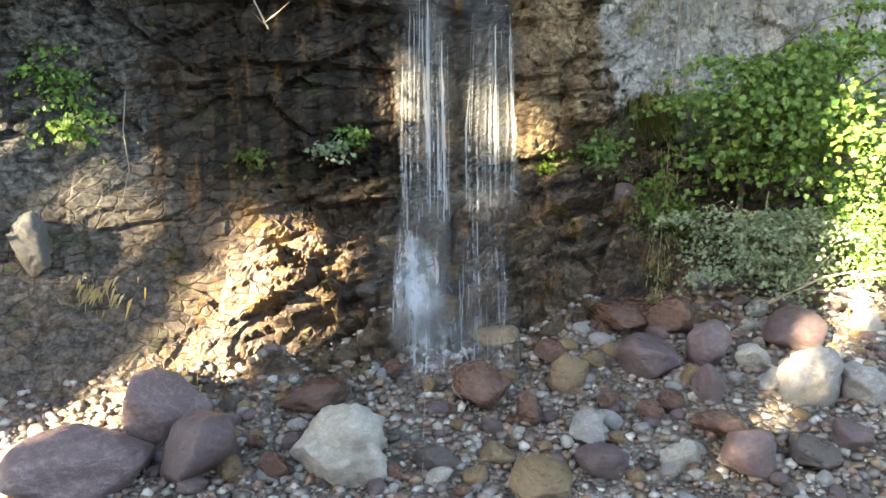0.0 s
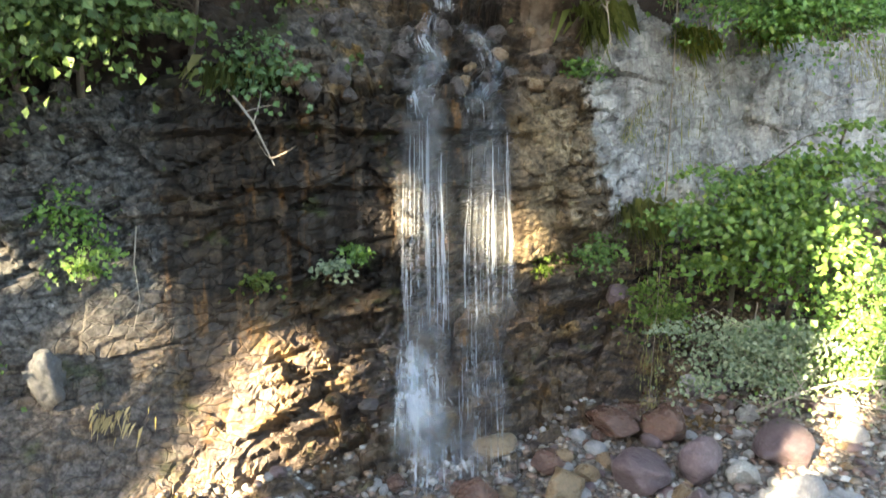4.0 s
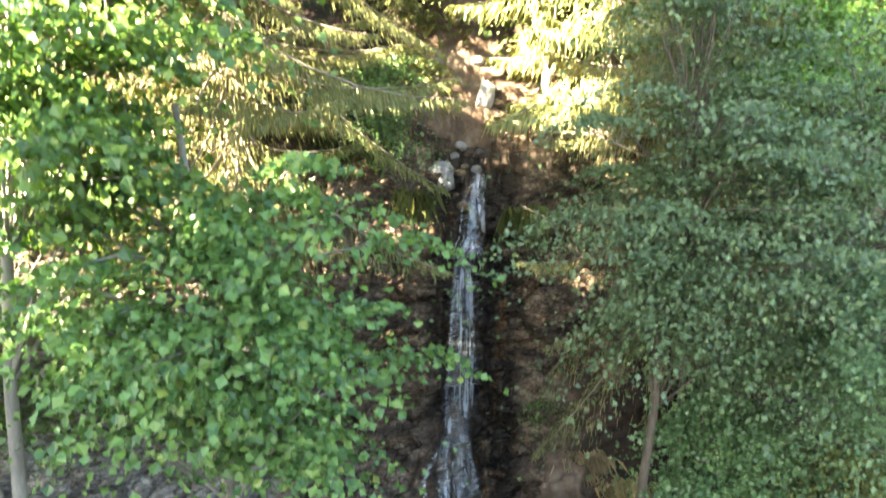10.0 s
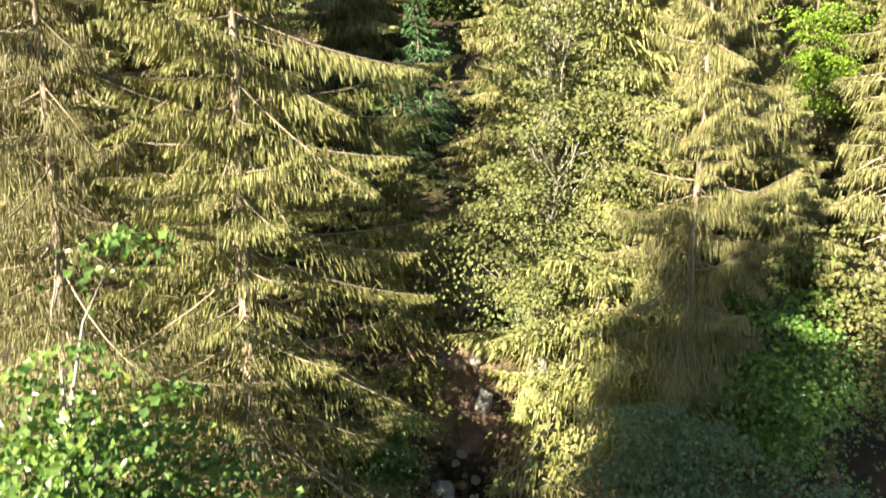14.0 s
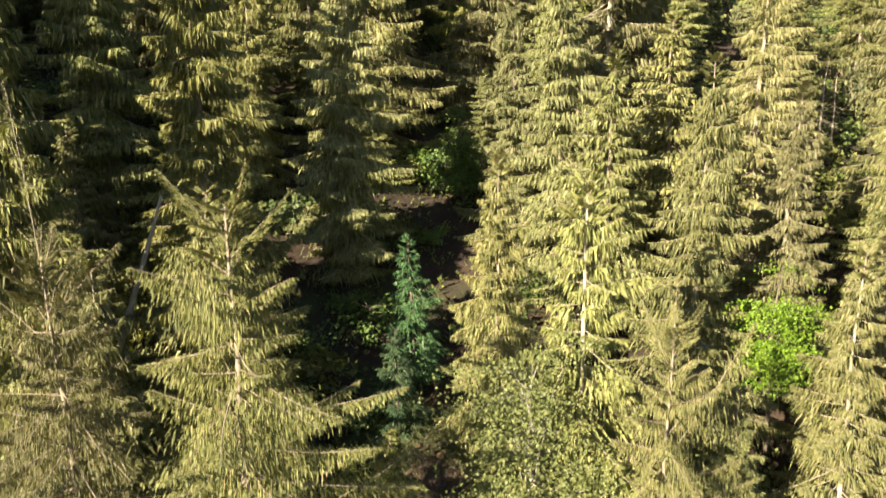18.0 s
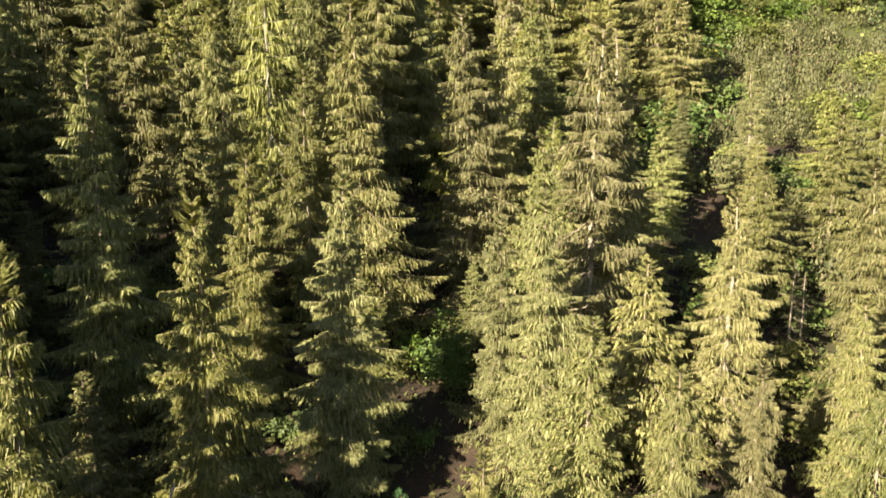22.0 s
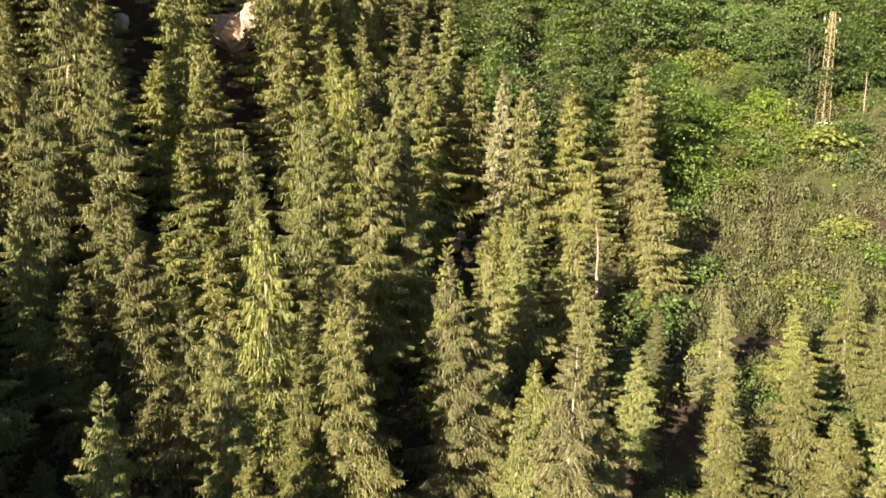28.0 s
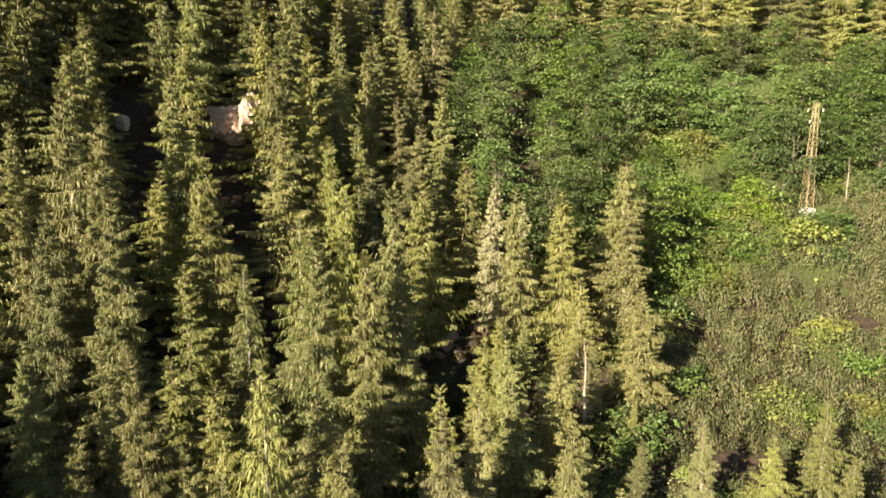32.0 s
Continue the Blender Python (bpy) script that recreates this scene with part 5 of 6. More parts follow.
def fall(name, x0, x1, top, foot, count, mat, half, seed, lean=0.0, out=0.12, veil=0.0, uneven=0.06, narrow=1.0):
    """A fall as separate threads of water that leave the lip and drop free of the rock."""
    rng = np.random.default_rng(seed)
    whole = new(name)
    groups = {"thread": [], "veil": []}
    for k in range(count):
        x = x0 + (x1 - x0) * rng.random()
        zt, zb = top - abs(rng.normal(0, uneven)), foot + rng.random() ** 2 * (top - foot) * 0.35
        if rng.random() < 0.3:
            zt -= rng.random() * (top - foot) * 0.6
        z = np.linspace(zt, zb, 26)
        y0 = face_at(x, top + 0.02)
        fallen = (top - z)
        y = y0 - out - 0.10 * np.sqrt(np.maximum(fallen, 0)) - 0.12 * rng.random()
        y = np.minimum(y, np.array([face_at(x, q) for q in z]) - 0.05 - 0.1 * rng.random())
        for _ in range(40):
            y[1:-1] = np.minimum(y[1:-1], (y[:-2] + y[2:]) / 2)
        xs = (x0 + x1) / 2 + (x - (x0 + x1) / 2) * (narrow + (1 - narrow) * np.clip(fallen / (top - foot) * 1.6, 0, 1)) + lean * fallen + 0.012 * np.cumsum(rng.normal(0, 0.35, 26))
        groups["thread"].append(ribbon(np.stack([xs, y, z], 1), half * (0.3 + 1.5 * rng.random() ** 2.5) * np.ones(26) * np.linspace(0.8, 1.5, 26), rng))
    for k in range(int(veil)):
        x = x0 + (x1 - x0) * (k + 0.5) / veil
        z = np.linspace(top, foot, 20)
        y = np.minimum.accumulate(np.minimum(face_at(x, top) - out * 0.8 - 0.1 * np.sqrt(np.maximum(top - z, 0)), np.array([face_at(x, q) for q in z]) - 0.04))
        groups["veil"].append(ribbon(np.stack([x + lean * (top - z), y, z], 1), (x1 - x0) / veil * 0.8 * np.ones(20), rng))
    for v, f in groups["thread"]:
        part("water_thread", mesh_from("water_thread", v, f, [mat], smooth_shade=True), whole)
    if groups["veil"]:
        for v, f in groups["veil"]:
            part("water_veil", mesh_from("water_veil", v, f, [WATER_VEIL], smooth_shade=True), whole, "thin transparent sheet of falling water")
    return tagged(whole, "thin white threads of water falling down dark wet rock", "waterfall")


def cascade(name, line, half, seed, strands=4, fan=0.6, thick=1.0):
    """White water that runs down over the rock along a line of (x, z)."""
    rng = np.random.default_rng(seed)
    whole = new(name)
    xs, zs = [a for a, b in line], [b for a, b in line]
    k = np.linspace(0, 1, len(line))
    for s in range(3 * strands):
        side = rng.normal(0, 0.55)
        a0 = rng.uniform(0, 0.35) if rng.random() < 0.5 else 0.0
        u = np.linspace(a0, rng.uniform(0.75, 1.0), 40)
        x = np.interp(u, k, xs) + half * side * (0.6 + fan * u) + 0.02 * np.cumsum(rng.normal(0, 0.35, 40))
        z = np.interp(u, k, zs)
        y = np.array([face_at(a, b) for a, b in zip(x, z)]) - 0.05
        y = np.minimum(y, np.minimum(np.roll(y, 1), np.roll(y, -1)) + 0.02)
        y[0], y[-1] = y[1], y[-2]
        for _ in range(3):
            y[1:-1] = np.minimum(y[1:-1], (y[:-2] + y[2:]) / 2)
        v, f = ribbon(np.stack([x, y, z], 1), thick * rng.uniform(0.008, 0.04) * (1 + half) * np.linspace(0.7, 1.3, 40), rng)
        part("water_strand", mesh_from("water_strand", v, f, [WATER_FOAM], smooth_shade=True), whole)
    for s in range(2 if fan < 1 and half > 0.15 else 0):
        u = np.linspace(0.15 * s / 4, 1.0, 30)
        x = np.interp(u, k, xs) + half * rng.normal(0, 0.35) * (0.6 + fan * u)
        z = np.interp(u, k, zs)
        y = np.array([face_at(a, b) for a, b in zip(x, z)])
        for _ in range(4):
            y[1:-1] = np.minimum(y[1:-1], (y[:-2] + y[2:]) / 2)
        v, f = ribbon(np.stack([x, y - 0.07 - 0.02 * s, z], 1), half * (0.45 + 0.5 * max(fan, 0.2) * u), rng)
        part("spray", mesh_from("spray", v, f, [WATER_MIST], smooth_shade=True), whole, "soft white spray over the rock")
    return tagged(whole, "white cascade running down over stepped wet rock", "cascade")


fall("waterfall", -0.66, 0.10, 6.25, 2.6, 58, WATER_THREAD, 0.0075, 21, 0.0, 0.10, 3, 0.5, 0.85)
fall("waterfall", 0.34, 1.15, 6.05, 2.9, 52, WATER_THREAD, 0.006, 22, 0.01, 0.06, 3, 0.5, 0.75)
fall("waterfall", -0.75, 1.0, 3.3, 0.75, 60, WATER_THREAD, 0.007, 23, -0.01, 0.16, 3, 0.9)
fall("waterfall", -0.35, 0.32, 14.6, 10.4, 56, WATER_THREAD, 0.0075, 24, -0.03, 0.10, 2, 0.5, 0.5)
cascade("cascade", [(0.35, 16.0), (0.22, 15.3), (0.15, 14.6), (0.0, 14.2)], 0.16, 31, 9)
for seed, foot_x in ((32, -0.62), (41, -0.42), (42, -0.22), (43, 0.0), (44, 0.2)):
    cascade("cascade", [(-0.15 + 0.3 * foot_x, 10.6), (-0.1 + 0.75 * foot_x, 9.8), (0.05 + foot_x, 9.1), (0.5 * foot_x, 8.5), (0.05, 8.0)], 0.13, seed, 4, 0.5, 0.3)
cascade("cascade", [(-0.6, 10.1), (-0.95, 9.6), (-0.85, 9.0), (-0.95, 8.5)], 0.06, 33, 2, 0.6, 0.6)
cascade("cascade", [(-0.15, 8.0), (-0.3, 7.4), (-0.1, 7.0), (-0.35, 6.6), (-0.25, 6.1)], 0.32, 34, 8, 0.5, 0.2)
cascade("cascade", [(0.35, 7.7), (0.75, 7.3), (0.95, 6.9), (0.62, 6.5), (0.66, 6.0)], 0.26, 35, 7, 0.6, 0.2)
cascade("cascade", [(-0.45, 2.5), (-0.4, 1.9), (-0.1, 1.3), (0.0, 0.75)], 0.2, 36, 34, 2.8, 0.3)
cascade("cascade", [(-0.55, 2.6), (-0.5, 2.0), (-0.25, 1.4), (-0.15, 0.75)], 0.16, 37, 6, 0.8, 0.4)

# ---- boulders ----
def stone_mesh(seed, cuts=7, sub=3, flat=(1, 0.85, 0.7), rugged=0.0):
    rng_s = np.random.default_rng(seed)
    bm = bmesh.new()
    bmesh.ops.create_icosphere(bm, subdivisions=sub, radius=1.0)
    v = np.array([p.co for p in bm.verts])
    for _ in range(cuts):
        n = unit(rng_s.normal(0, 1, 3))
        d = v @ n - rng_s.uniform(0.56, 0.9)
        v = v - np.outer(np.maximum(d, 0) * (0.8 if rugged == 0 else 0.95), n)
    v = v * (1 + 0.2 * fbm(v * 1.3 + seed, 3, seed) + 0.06 * fbm(v * 5 + seed, 3, seed) + rugged * (blocks(v * 1.7 + seed, seed) + 0.45 * blocks(v * 4.1 + seed, seed + 9)))[:, None] * np.array(flat)
    for p, c in zip(bm.verts, v):
        p.co = c
    me = bpy.data.meshes.new("boulder")
    bm.to_mesh(me)
    bm.free()
    me.polygons.foreach_set("use_smooth", np.ones(len(me.polygons), bool))
    return me


BOULDERS = [stone_mesh(40 + i, 12, 4) for i in range(10)]
RUGGED = [stone_mesh(60 + i, 14, 4, (1, 0.85, 0.75), 0.10) for i in range(5)]
COLOURS = {"purple": (STONE_PURPLE, "smooth purple-grey sandstone boulder in the stream bed"), "red": (STONE_RED, "wet dark red sandstone boulder in the stream bed"),
           "brown": (STONE_BROWN, "wet brown rounded boulder below the fall"), "white": (STONE_WHITE, "pale white limestone boulder in the stream bed"),
           "slate": (STONE_SLATE, "dull grey block set in the rock face"), "grey": (STONE_GREY, "pale grey angular limestone boulder on gravel"), "dark": (STONE_DARK, "dark wet boulder in the stream bed")}


def boulder(colour, x, y, w, h, turn=0.0, tilt=0.0, kind=None, z=None):
    mat, text = COLOURS[colour]
    k = int(abs(x * 37 + y * 91)) % len(BOULDERS) if kind is None else kind
    me = (RUGGED[k % 5] if colour in ("white", "grey", "slate") or z is not None else BOULDERS[k]).copy()
    me.materials.append(mat)
    ob = new("boulder", me)
    base = ground_at(x, y) if z is None else z
    ob.matrix_world = pose(x, y, base + h * 0.28, tilt, 0, turn) @ Matrix.Diagonal((w / 2, w / 2, h / 1.35, 1))
    return tagged(ob, text, "boulder", "boulders in the stream bed")

boulder("purple", -3.42, 8.25, 1.25, 1.0, 160, 3)
boulder("purple", -3.95, 7.35, 1.5, 0.8, 200, -8)
boulder("purple", -2.75, 7.55, 0.95, 0.95, 60, 14)
boulder("red", -1.75, 9.14, 1.08, 0.40, 215, 9)
boulder("white", -1.12, 7.8, 1.35, 0.95, 20, -6)
boulder("red", 0.55, 9.29, 1.02, 0.66, 246, -12)
boulder("brown", 1.77, 9.70, 0.86, 0.62, 244, 0)
boulder("red", 1.10, 8.72, 0.45, 0.46, 86, 3)
boulder("purple", 2.87, 9.84, 0.99, 0.67, 130, -3)
boulder("red", 2.74, 11.03, 0.96, 0.45, 126, 9)
boulder("red", 3.53, 10.85, 0.86, 0.73, 85, -6)
boulder("purple", 3.81, 9.92, 0.79, 0.75, 215, 0)
boulder("grey", 4.65, 8.70, 0.88, 0.84, 56, 0)
boulder("grey", 5.28, 8.74, 0.81, 0.60, 305, -6)
boulder("purple", 5.06, 10.10, 1.17, 0.57, 220, -12)
boulder("white", 4.32, 9.64, 0.49, 0.39, 20, -9)
boulder("purple", 3.43, 8.87, 0.57, 0.58, 180, 9)
boulder("red", 2.62, 8.59, 0.38, 0.35, 165, 3)
boulder("red", 3.30, 8.17, 0.73, 0.37, 320, -12)
boulder("grey", 1.78, 8.29, 0.57, 0.41, 115, -12)
boulder("purple", 1.85, 7.73, 0.73, 0.38, 325, -12)
boulder("purple", 3.45, 7.58, 0.81, 0.59, 20, -6)
boulder("purple", 3.15, 12.62, 0.65, 0.45, 140, -9)
boulder("red", 3.63, 12.04, 0.58, 0.36, 235, 6)
boulder("red", 3.10, 11.68, 0.78, 0.33, 280, 9)
boulder("brown", 0.82, 10.68, 0.79, 0.34, 40, 3)
boulder("red", 1.59, 10.38, 0.63, 0.33, 345, 9)
boulder("brown", 0.63, 7.99, 0.50, 0.25, 40, 6)
boulder("red", -1.93, 7.65, 0.43, 0.38, 120, -12)
boulder("dark", -0.09, 7.80, 0.58, 0.32, 350, -6)
boulder("purple", 4.81, 11.79, 0.61, 0.37, 100, 0)
boulder("purple", 6.15, 11.27, 0.67, 0.45, 245, -3)
boulder("grey", 6.56, 11.16, 0.51, 0.40, 235, -3)
boulder("grey", 6.27, 10.41, 0.57, 0.43, 340, -12)
boulder("red", -0.67, 9.89, 0.40, 0.29, 220, -6)
boulder("purple", -4.75, 7.49, 0.62, 0.31, 105, -6)
boulder("brown", 1.08, 7.54, 1.03, 0.28, 240, -12)
boulder("white", 2.73, 7.75, 0.50, 0.38, 190, -12)
boulder("red", 2.16, 8.92, 0.35, 0.29, 0, 9)
boulder("red", 2.93, 8.83, 0.45, 0.29, 50, 9)
boulder("dark", -1.11, 10.26, 0.35, 0.25, 230, 9)
boulder("brown", -1.49, 9.44, 0.40, 0.19, 170, 0)
boulder("red", 0.28, 9.71, 0.50, 0.28, 340, -6)
boulder("brown", -0.19, 9.49, 0.33, 0.23, 280, 0)
boulder("brown", 0.91, 9.65, 0.37, 0.24, 180, -6)
boulder("grey", 4.30, 9.04, 0.46, 0.33, 230, 0)
boulder("purple", 5.43, 11.08, 0.46, 0.31, 80, -12)
boulder("grey", 4.28, 11.82, 0.44, 0.28, 40, 9)
boulder("grey", 4.98, 11.14, 0.42, 0.27, 55, -12)
boulder("brown", -2.41, 7.54, 0.40, 0.31, 280, 9)
boulder("purple", 4.74, 7.87, 0.61, 0.35, 200, -12)
boulder("dark", 4.18, 7.66, 0.73, 0.31, 70, 6)
boulder("red", -0.60, 7.59, 0.33, 0.25, 150, 9)
boulder("brown", 1.82, 10.43, 0.44, 0.25, 160, -12)
boulder("brown", 2.16, 10.06, 0.43, 0.28, 150, 0)
boulder("brown", 3.35, 9.33, 0.36, 0.38, 295, -6)

# pale block set in the rock face, and loose stones on the middle ledge
boulder("slate", -5.15, 8.98, 0.62, 0.75, 15, 5, 3, 2.62)
for i in range(40):
    x, z = float(rng.uniform(-2.3, 1.9)), float(rng.uniform(6.5, 8.1))
    w = float(rng.uniform(0.18, 0.5))
    boulder(("brown", "dark", "dark", "dark")[i % 4], x, face_at(x, z) - 0.02, w, w * float(rng.uniform(0.6, 0.9)), float(rng.uniform(0, 360)), float(rng.uniform(-20, 20)), i % 10, z - 0.1)

# ---- cobbles and gravel ----
STONES = [stone_mesh(80 + i, 6, 2, (1, 0.8, 0.6)) for i in range(9)]
for me, mat in zip(STONES, (STONE_RED, STONE_PURPLE, STONE_GREY, STONE_BROWN, STONE_GREY, STONE_PURPLE, STONE_DARK, STONE_WHITE, STONE_BROWN)):
    me.materials.append(mat)
rng = np.random.default_rng(11)
SPOKEN_STONE = ("small wet red cobble", "small purple cobble", "small grey limestone cobble", "small wet brown cobble", "small grey rounded cobble", "small purple-grey cobble",
                "small dark wet cobble", "small white limestone cobble", "small rust-brown cobble")
for i in range(430):
    x, y = float(rng.uniform(-5.5, 7.2)), float(rng.uniform(6.8, 11.8))
    if y > np.interp(x, [-6, -4, -1.8, 0.3, 2.4, 7], [7.4, 8.7, 9.7, 10.4, 11.3, 12.3]):
        continue
    s = float(rng.uniform(0.06, 0.15) * (1.5 if rng.random() < 0.25 else 1))
    k = int(rng.integers(0, 9))
    ob = new("cobble", STONES[k])
    ob.matrix_world = pose(x, y, ground_at(x, y) + s * 0.25, *[float(a) for a in rng.uniform(-20, 20, 2)], float(rng.uniform(0, 360))) @ Matrix.Diagonal((s, s * float(rng.uniform(0.8, 1.2)), s, 1))
    tagged(ob, SPOKEN_STONE[k] + " among gravel in the stream bed", "cobble", "cobbles in the stream bed")


def gravel_patch():
    """Loose pebbles over the bed and on the ledges of the rock: too many to count, one mesh."""
    rng_g = np.random.default_rng(5)
    bm = bmesh.new()
    bmesh.ops.create_icosphere(bm, subdivisions=1, radius=1.0)
    ico = np.array([v.co for v in bm.verts])
    tri = np.array([[v.index for v in q.verts] for q in bm.faces])
    bm.free()
    n = 15000
    x = rng_g.uniform(-6.5, 7.8, n)
    y = rng_g.uniform(6.6, 12.4, n)
    keep = y < np.interp(x, [-7, -4, -1.8, 0.3, 2.4, 8], [7.4, 9.0, 10.0, 10.6, 11.6, 12.6])
    x, y = x[keep], y[keep]
    z = np.array([ground_at(a, b) for a, b in zip(x, y)])
    n = len(x)
    s = 0.018 + 0.065 * rng_g.random(n) ** 2.0
    shape = 1 + 0.25 * rng_g.normal(0, 1, (n, len(ico), 1))
    flat = np.stack([rng_g.uniform(0.8, 1.4, n), rng_g.uniform(0.8, 1.2, n), rng_g.uniform(0.5, 0.9, n)], 1)
    a = rng_g.uniform(0, 6.28, n)
    v = ico[None] * np.clip(shape, 0.7, 1.35) * flat[:, None]
    v = np.stack([v[..., 0] * np.cos(a)[:, None] - v[..., 1] * np.sin(a)[:, None], v[..., 0] * np.sin(a)[:, None] + v[..., 1] * np.cos(a)[:, None], v[..., 2]], 2)
    v = v * s[:, None, None] + np.stack([x, y, z + s * 0.3], 1)[:, None]
    f = (tri[None] + (np.arange(n) * len(ico))[:, None, None]).reshape(-1, 3)
    return tagged(new("gravel", mesh_from("gravel", v.reshape(-1, 3), f, [PEBBLES], smooth_shade=True)), "loose multicoloured wet pebbles covering the stream bed", "gravel", kind="stuff")


gravel_patch()

# water standing and running in the low part of the bed
bm = bmesh.new()
bmesh.ops.create_grid(bm, x_segments=60, y_segments=30, size=1)
for v in bm.verts:
    v.co = Vector((v.co.x * 11, 4.6 + v.co.y * 3.0, 0.17 + 0.04 * v.co.x + 0.012 * math.sin(v.co.x * 40 + v.co.y * 25)))
me = bpy.data.meshes.new("stream_water")
bm.to_mesh(me)
bm.free()
me.materials.append(POOL)
tagged(new("stream_water", me), "clear shallow stream water over stones", "water", kind="structure")

# ---- the upper slope: beeches, dwarf pines, undergrowth, outcrops and the pylon ----
rng = np.random.default_rng(23)
BEECHES = [broadleaf(700 + i, [((0, 0, 0), (0.2, 0, 5.5), 0.12)], (0, 0, 4.2), (2.5, 2.5, 4.4), 70, 100, 0.27, (BARK_DARK, LEAF_DARK), flat=0.3, clump=0.6, shell=0.9, face=(-0.2, -0.4, 0.8)) for i in range(3)]
BUSHES = [broadleaf(720 + i, [((0, 0, 0), (0.1, 0, 1.6), 0.05)], (0, 0, 1.3), (1.5, 1.5, 1.3), 36, 24, 0.26, (BARK_DARK, m), flat=0.4, clump=0.5) for i, m in enumerate((LEAF_LIME, LEAF_OLIVE, LEAF_DARK))]
count = 0
for i in range(1800):
    y = float(rng.uniform(84, 170))
    x = float(rng.uniform(2, 100))
    if (29 < x < 42 and y < 103) or (x >= 42 and y < 97.5) or (x - 53) ** 2 + (y - 95) ** 2 < 14 or any((x - a) ** 2 + (y - b) ** 2 < 29 for a, b in USED):
        continue
    USED.append((x, y))
    s = float(rng.uniform(1.0, 1.55))
    stand("beech_tree", BEECHES[i % 3], placed(x, y, ground_at(x, y) - 0.2, s, float(rng.uniform(0, 360))), "dark green beech in the closed upper wood", "tree", "beeches of the upper wood")
    count += 1
    if count > 230:
        break
for i in range(700):
    y = float(rng.uniform(40, 112))
    x = float(rng.uniform(0, 50) + 0.12 * y - 8)
    green = 24 < x < 46 and 82 < y < 108
    if not green and rng.random() < 0.8 or any((x - a) ** 2 + (y - b) ** 2 < 3 for a, b in USED):
        continue
    k = int(rng.choice([0, 1, 2], p=[0.45, 0.4, 0.15]) if green else rng.choice([0, 1, 2], p=[0.15, 0.35, 0.5]))
    stand("bush", BUSHES[k], placed(x, y, ground_at(x, y) - 0.1, float(rng.uniform(0.6, 1.5)), float(rng.uniform(0, 360))),
          ("yellow-green bush in the sunny clearing", "olive bush on the open slope", "green bush between the trees")[k], "bush", "bushes on the slope")


def tufts(name, points, height, width, per, mat, label, category, seed, lean=0.35, spread=0.3):
    """Many small upright tufts of blades as one mesh."""
    rng_t = np.random.default_rng(seed)
    p = np.repeat(np.asarray(points), per, 0)
    n = len(p)
    h = np.repeat(rng_t.uniform(0.55, 1.25, len(points)), per) * height
    up = rng_t.random(n)
    a = rng_t.uniform(0, 6.28, n)
    out = np.stack([np.cos(a), np.sin(a), np.zeros(n)], 1)
    base = p + out * (spread * (1 - up) * h * rng_t.random(n))[:, None] + np.array([0, 0, 1.0]) * (up * h * 0.7)[:, None]
    way = out * lean * (1.4 - up)[:, None] + np.array([0, 0, 1.0]) * rng_t.uniform(0.5, 1.2, n)[:, None]
    ac = np.stack([-out[:, 1], out[:, 0], np.zeros(n)], 1)
    v, f = blades(base, way, ac, h * rng_t.uniform(0.25, 0.5, n), np.full(n, width) * rng_t.uniform(0.6, 1.4, n), np.full(n, 0.05), rng_t)
    return tagged(new(name, mesh_from(name, v, f, [mat])), label, category, kind="stuff")


def scatter(count, x0, x1, y0, y1, keep, seed):
    rng_p = np.random.default_rng(seed)
    x, y = rng_p.uniform(x0, x1, count), rng_p.uniform(y0, y1, count)
    ok = keep(x, y)
    return [(a, b, ground_at(a, b) - 0.1) for a, b in zip(x[ok], y[ok])]


def thicket(points, radius, per, mat, seed):
    """Low rounded shrubs, their shoots standing out of a dome; one mesh."""
    rng_t = np.random.default_rng(seed)
    p = np.repeat(np.asarray(points), per, 0)
    n = len(p)
    r = np.repeat(rng_t.uniform(0.45, 1.5, len(points)), per) * radius
    q = unit(rng_t.normal(0, 1, (n, 3)) * np.array([1, 1, 0.8]))
    q[:, 2] = np.abs(q[:, 2])
    base = p + q * (r * rng_t.uniform(0.55, 0.85, n))[:, None] * np.array([1, 1, 1.35])
    way = np.array([0, 0, 1.0]) - q * q[:, 2:3] + 0.35 * q + rng_t.normal(0, 0.3, (n, 3))
    v, f = blades(base, way, np.cross(way, q + rng_t.normal(0, 0.35, (n, 3))), r * rng_t.uniform(0.11, 0.22, n), r * rng_t.uniform(0.05, 0.085, n), np.full(n, -0.1), rng_t)
    return tagged(new("dwarf_pine_thicket", mesh_from("dwarf_pine_thicket", v, f, [mat])), "brownish green thicket of dwarf pines on the open slope", "thicket", kind="stuff")


pines = scatter(1150, 18, 80, 44, 100, lambda x, y: (x > 0.22 * y + 8.5 + 2 * np.sin(y * 0.4)) & (y < 94 + np.clip(x - 44, 0, 8) * 0.8 - 3 * np.sin(x * 0.2) - 8 * (x < 40)) & ((x - 53) ** 2 + (y - 94) ** 2 > 9), 31)
thicket(pines, 1.6, 400, PINE_MAT, 32)
grassy = scatter(5000, 18, 60, 70, 118, lambda x, y: (x > 20) & (x < 50), 33)
tufts("meadow_grass", grassy, 0.7, 0.12, 10, GRASS, "long yellow-green grass in the clearing", "grass", 34)
under = scatter(7000, -45, 40, 19, 80, lambda x, y: np.abs(x) < 0.6 * (y + 10), 35)
tufts("undergrowth", under, 0.8, 0.12, 8, LEAF_OLIVE, "low ferns and seedlings on the forest floor", "undergrowth", 36, 0.9, 0.5)


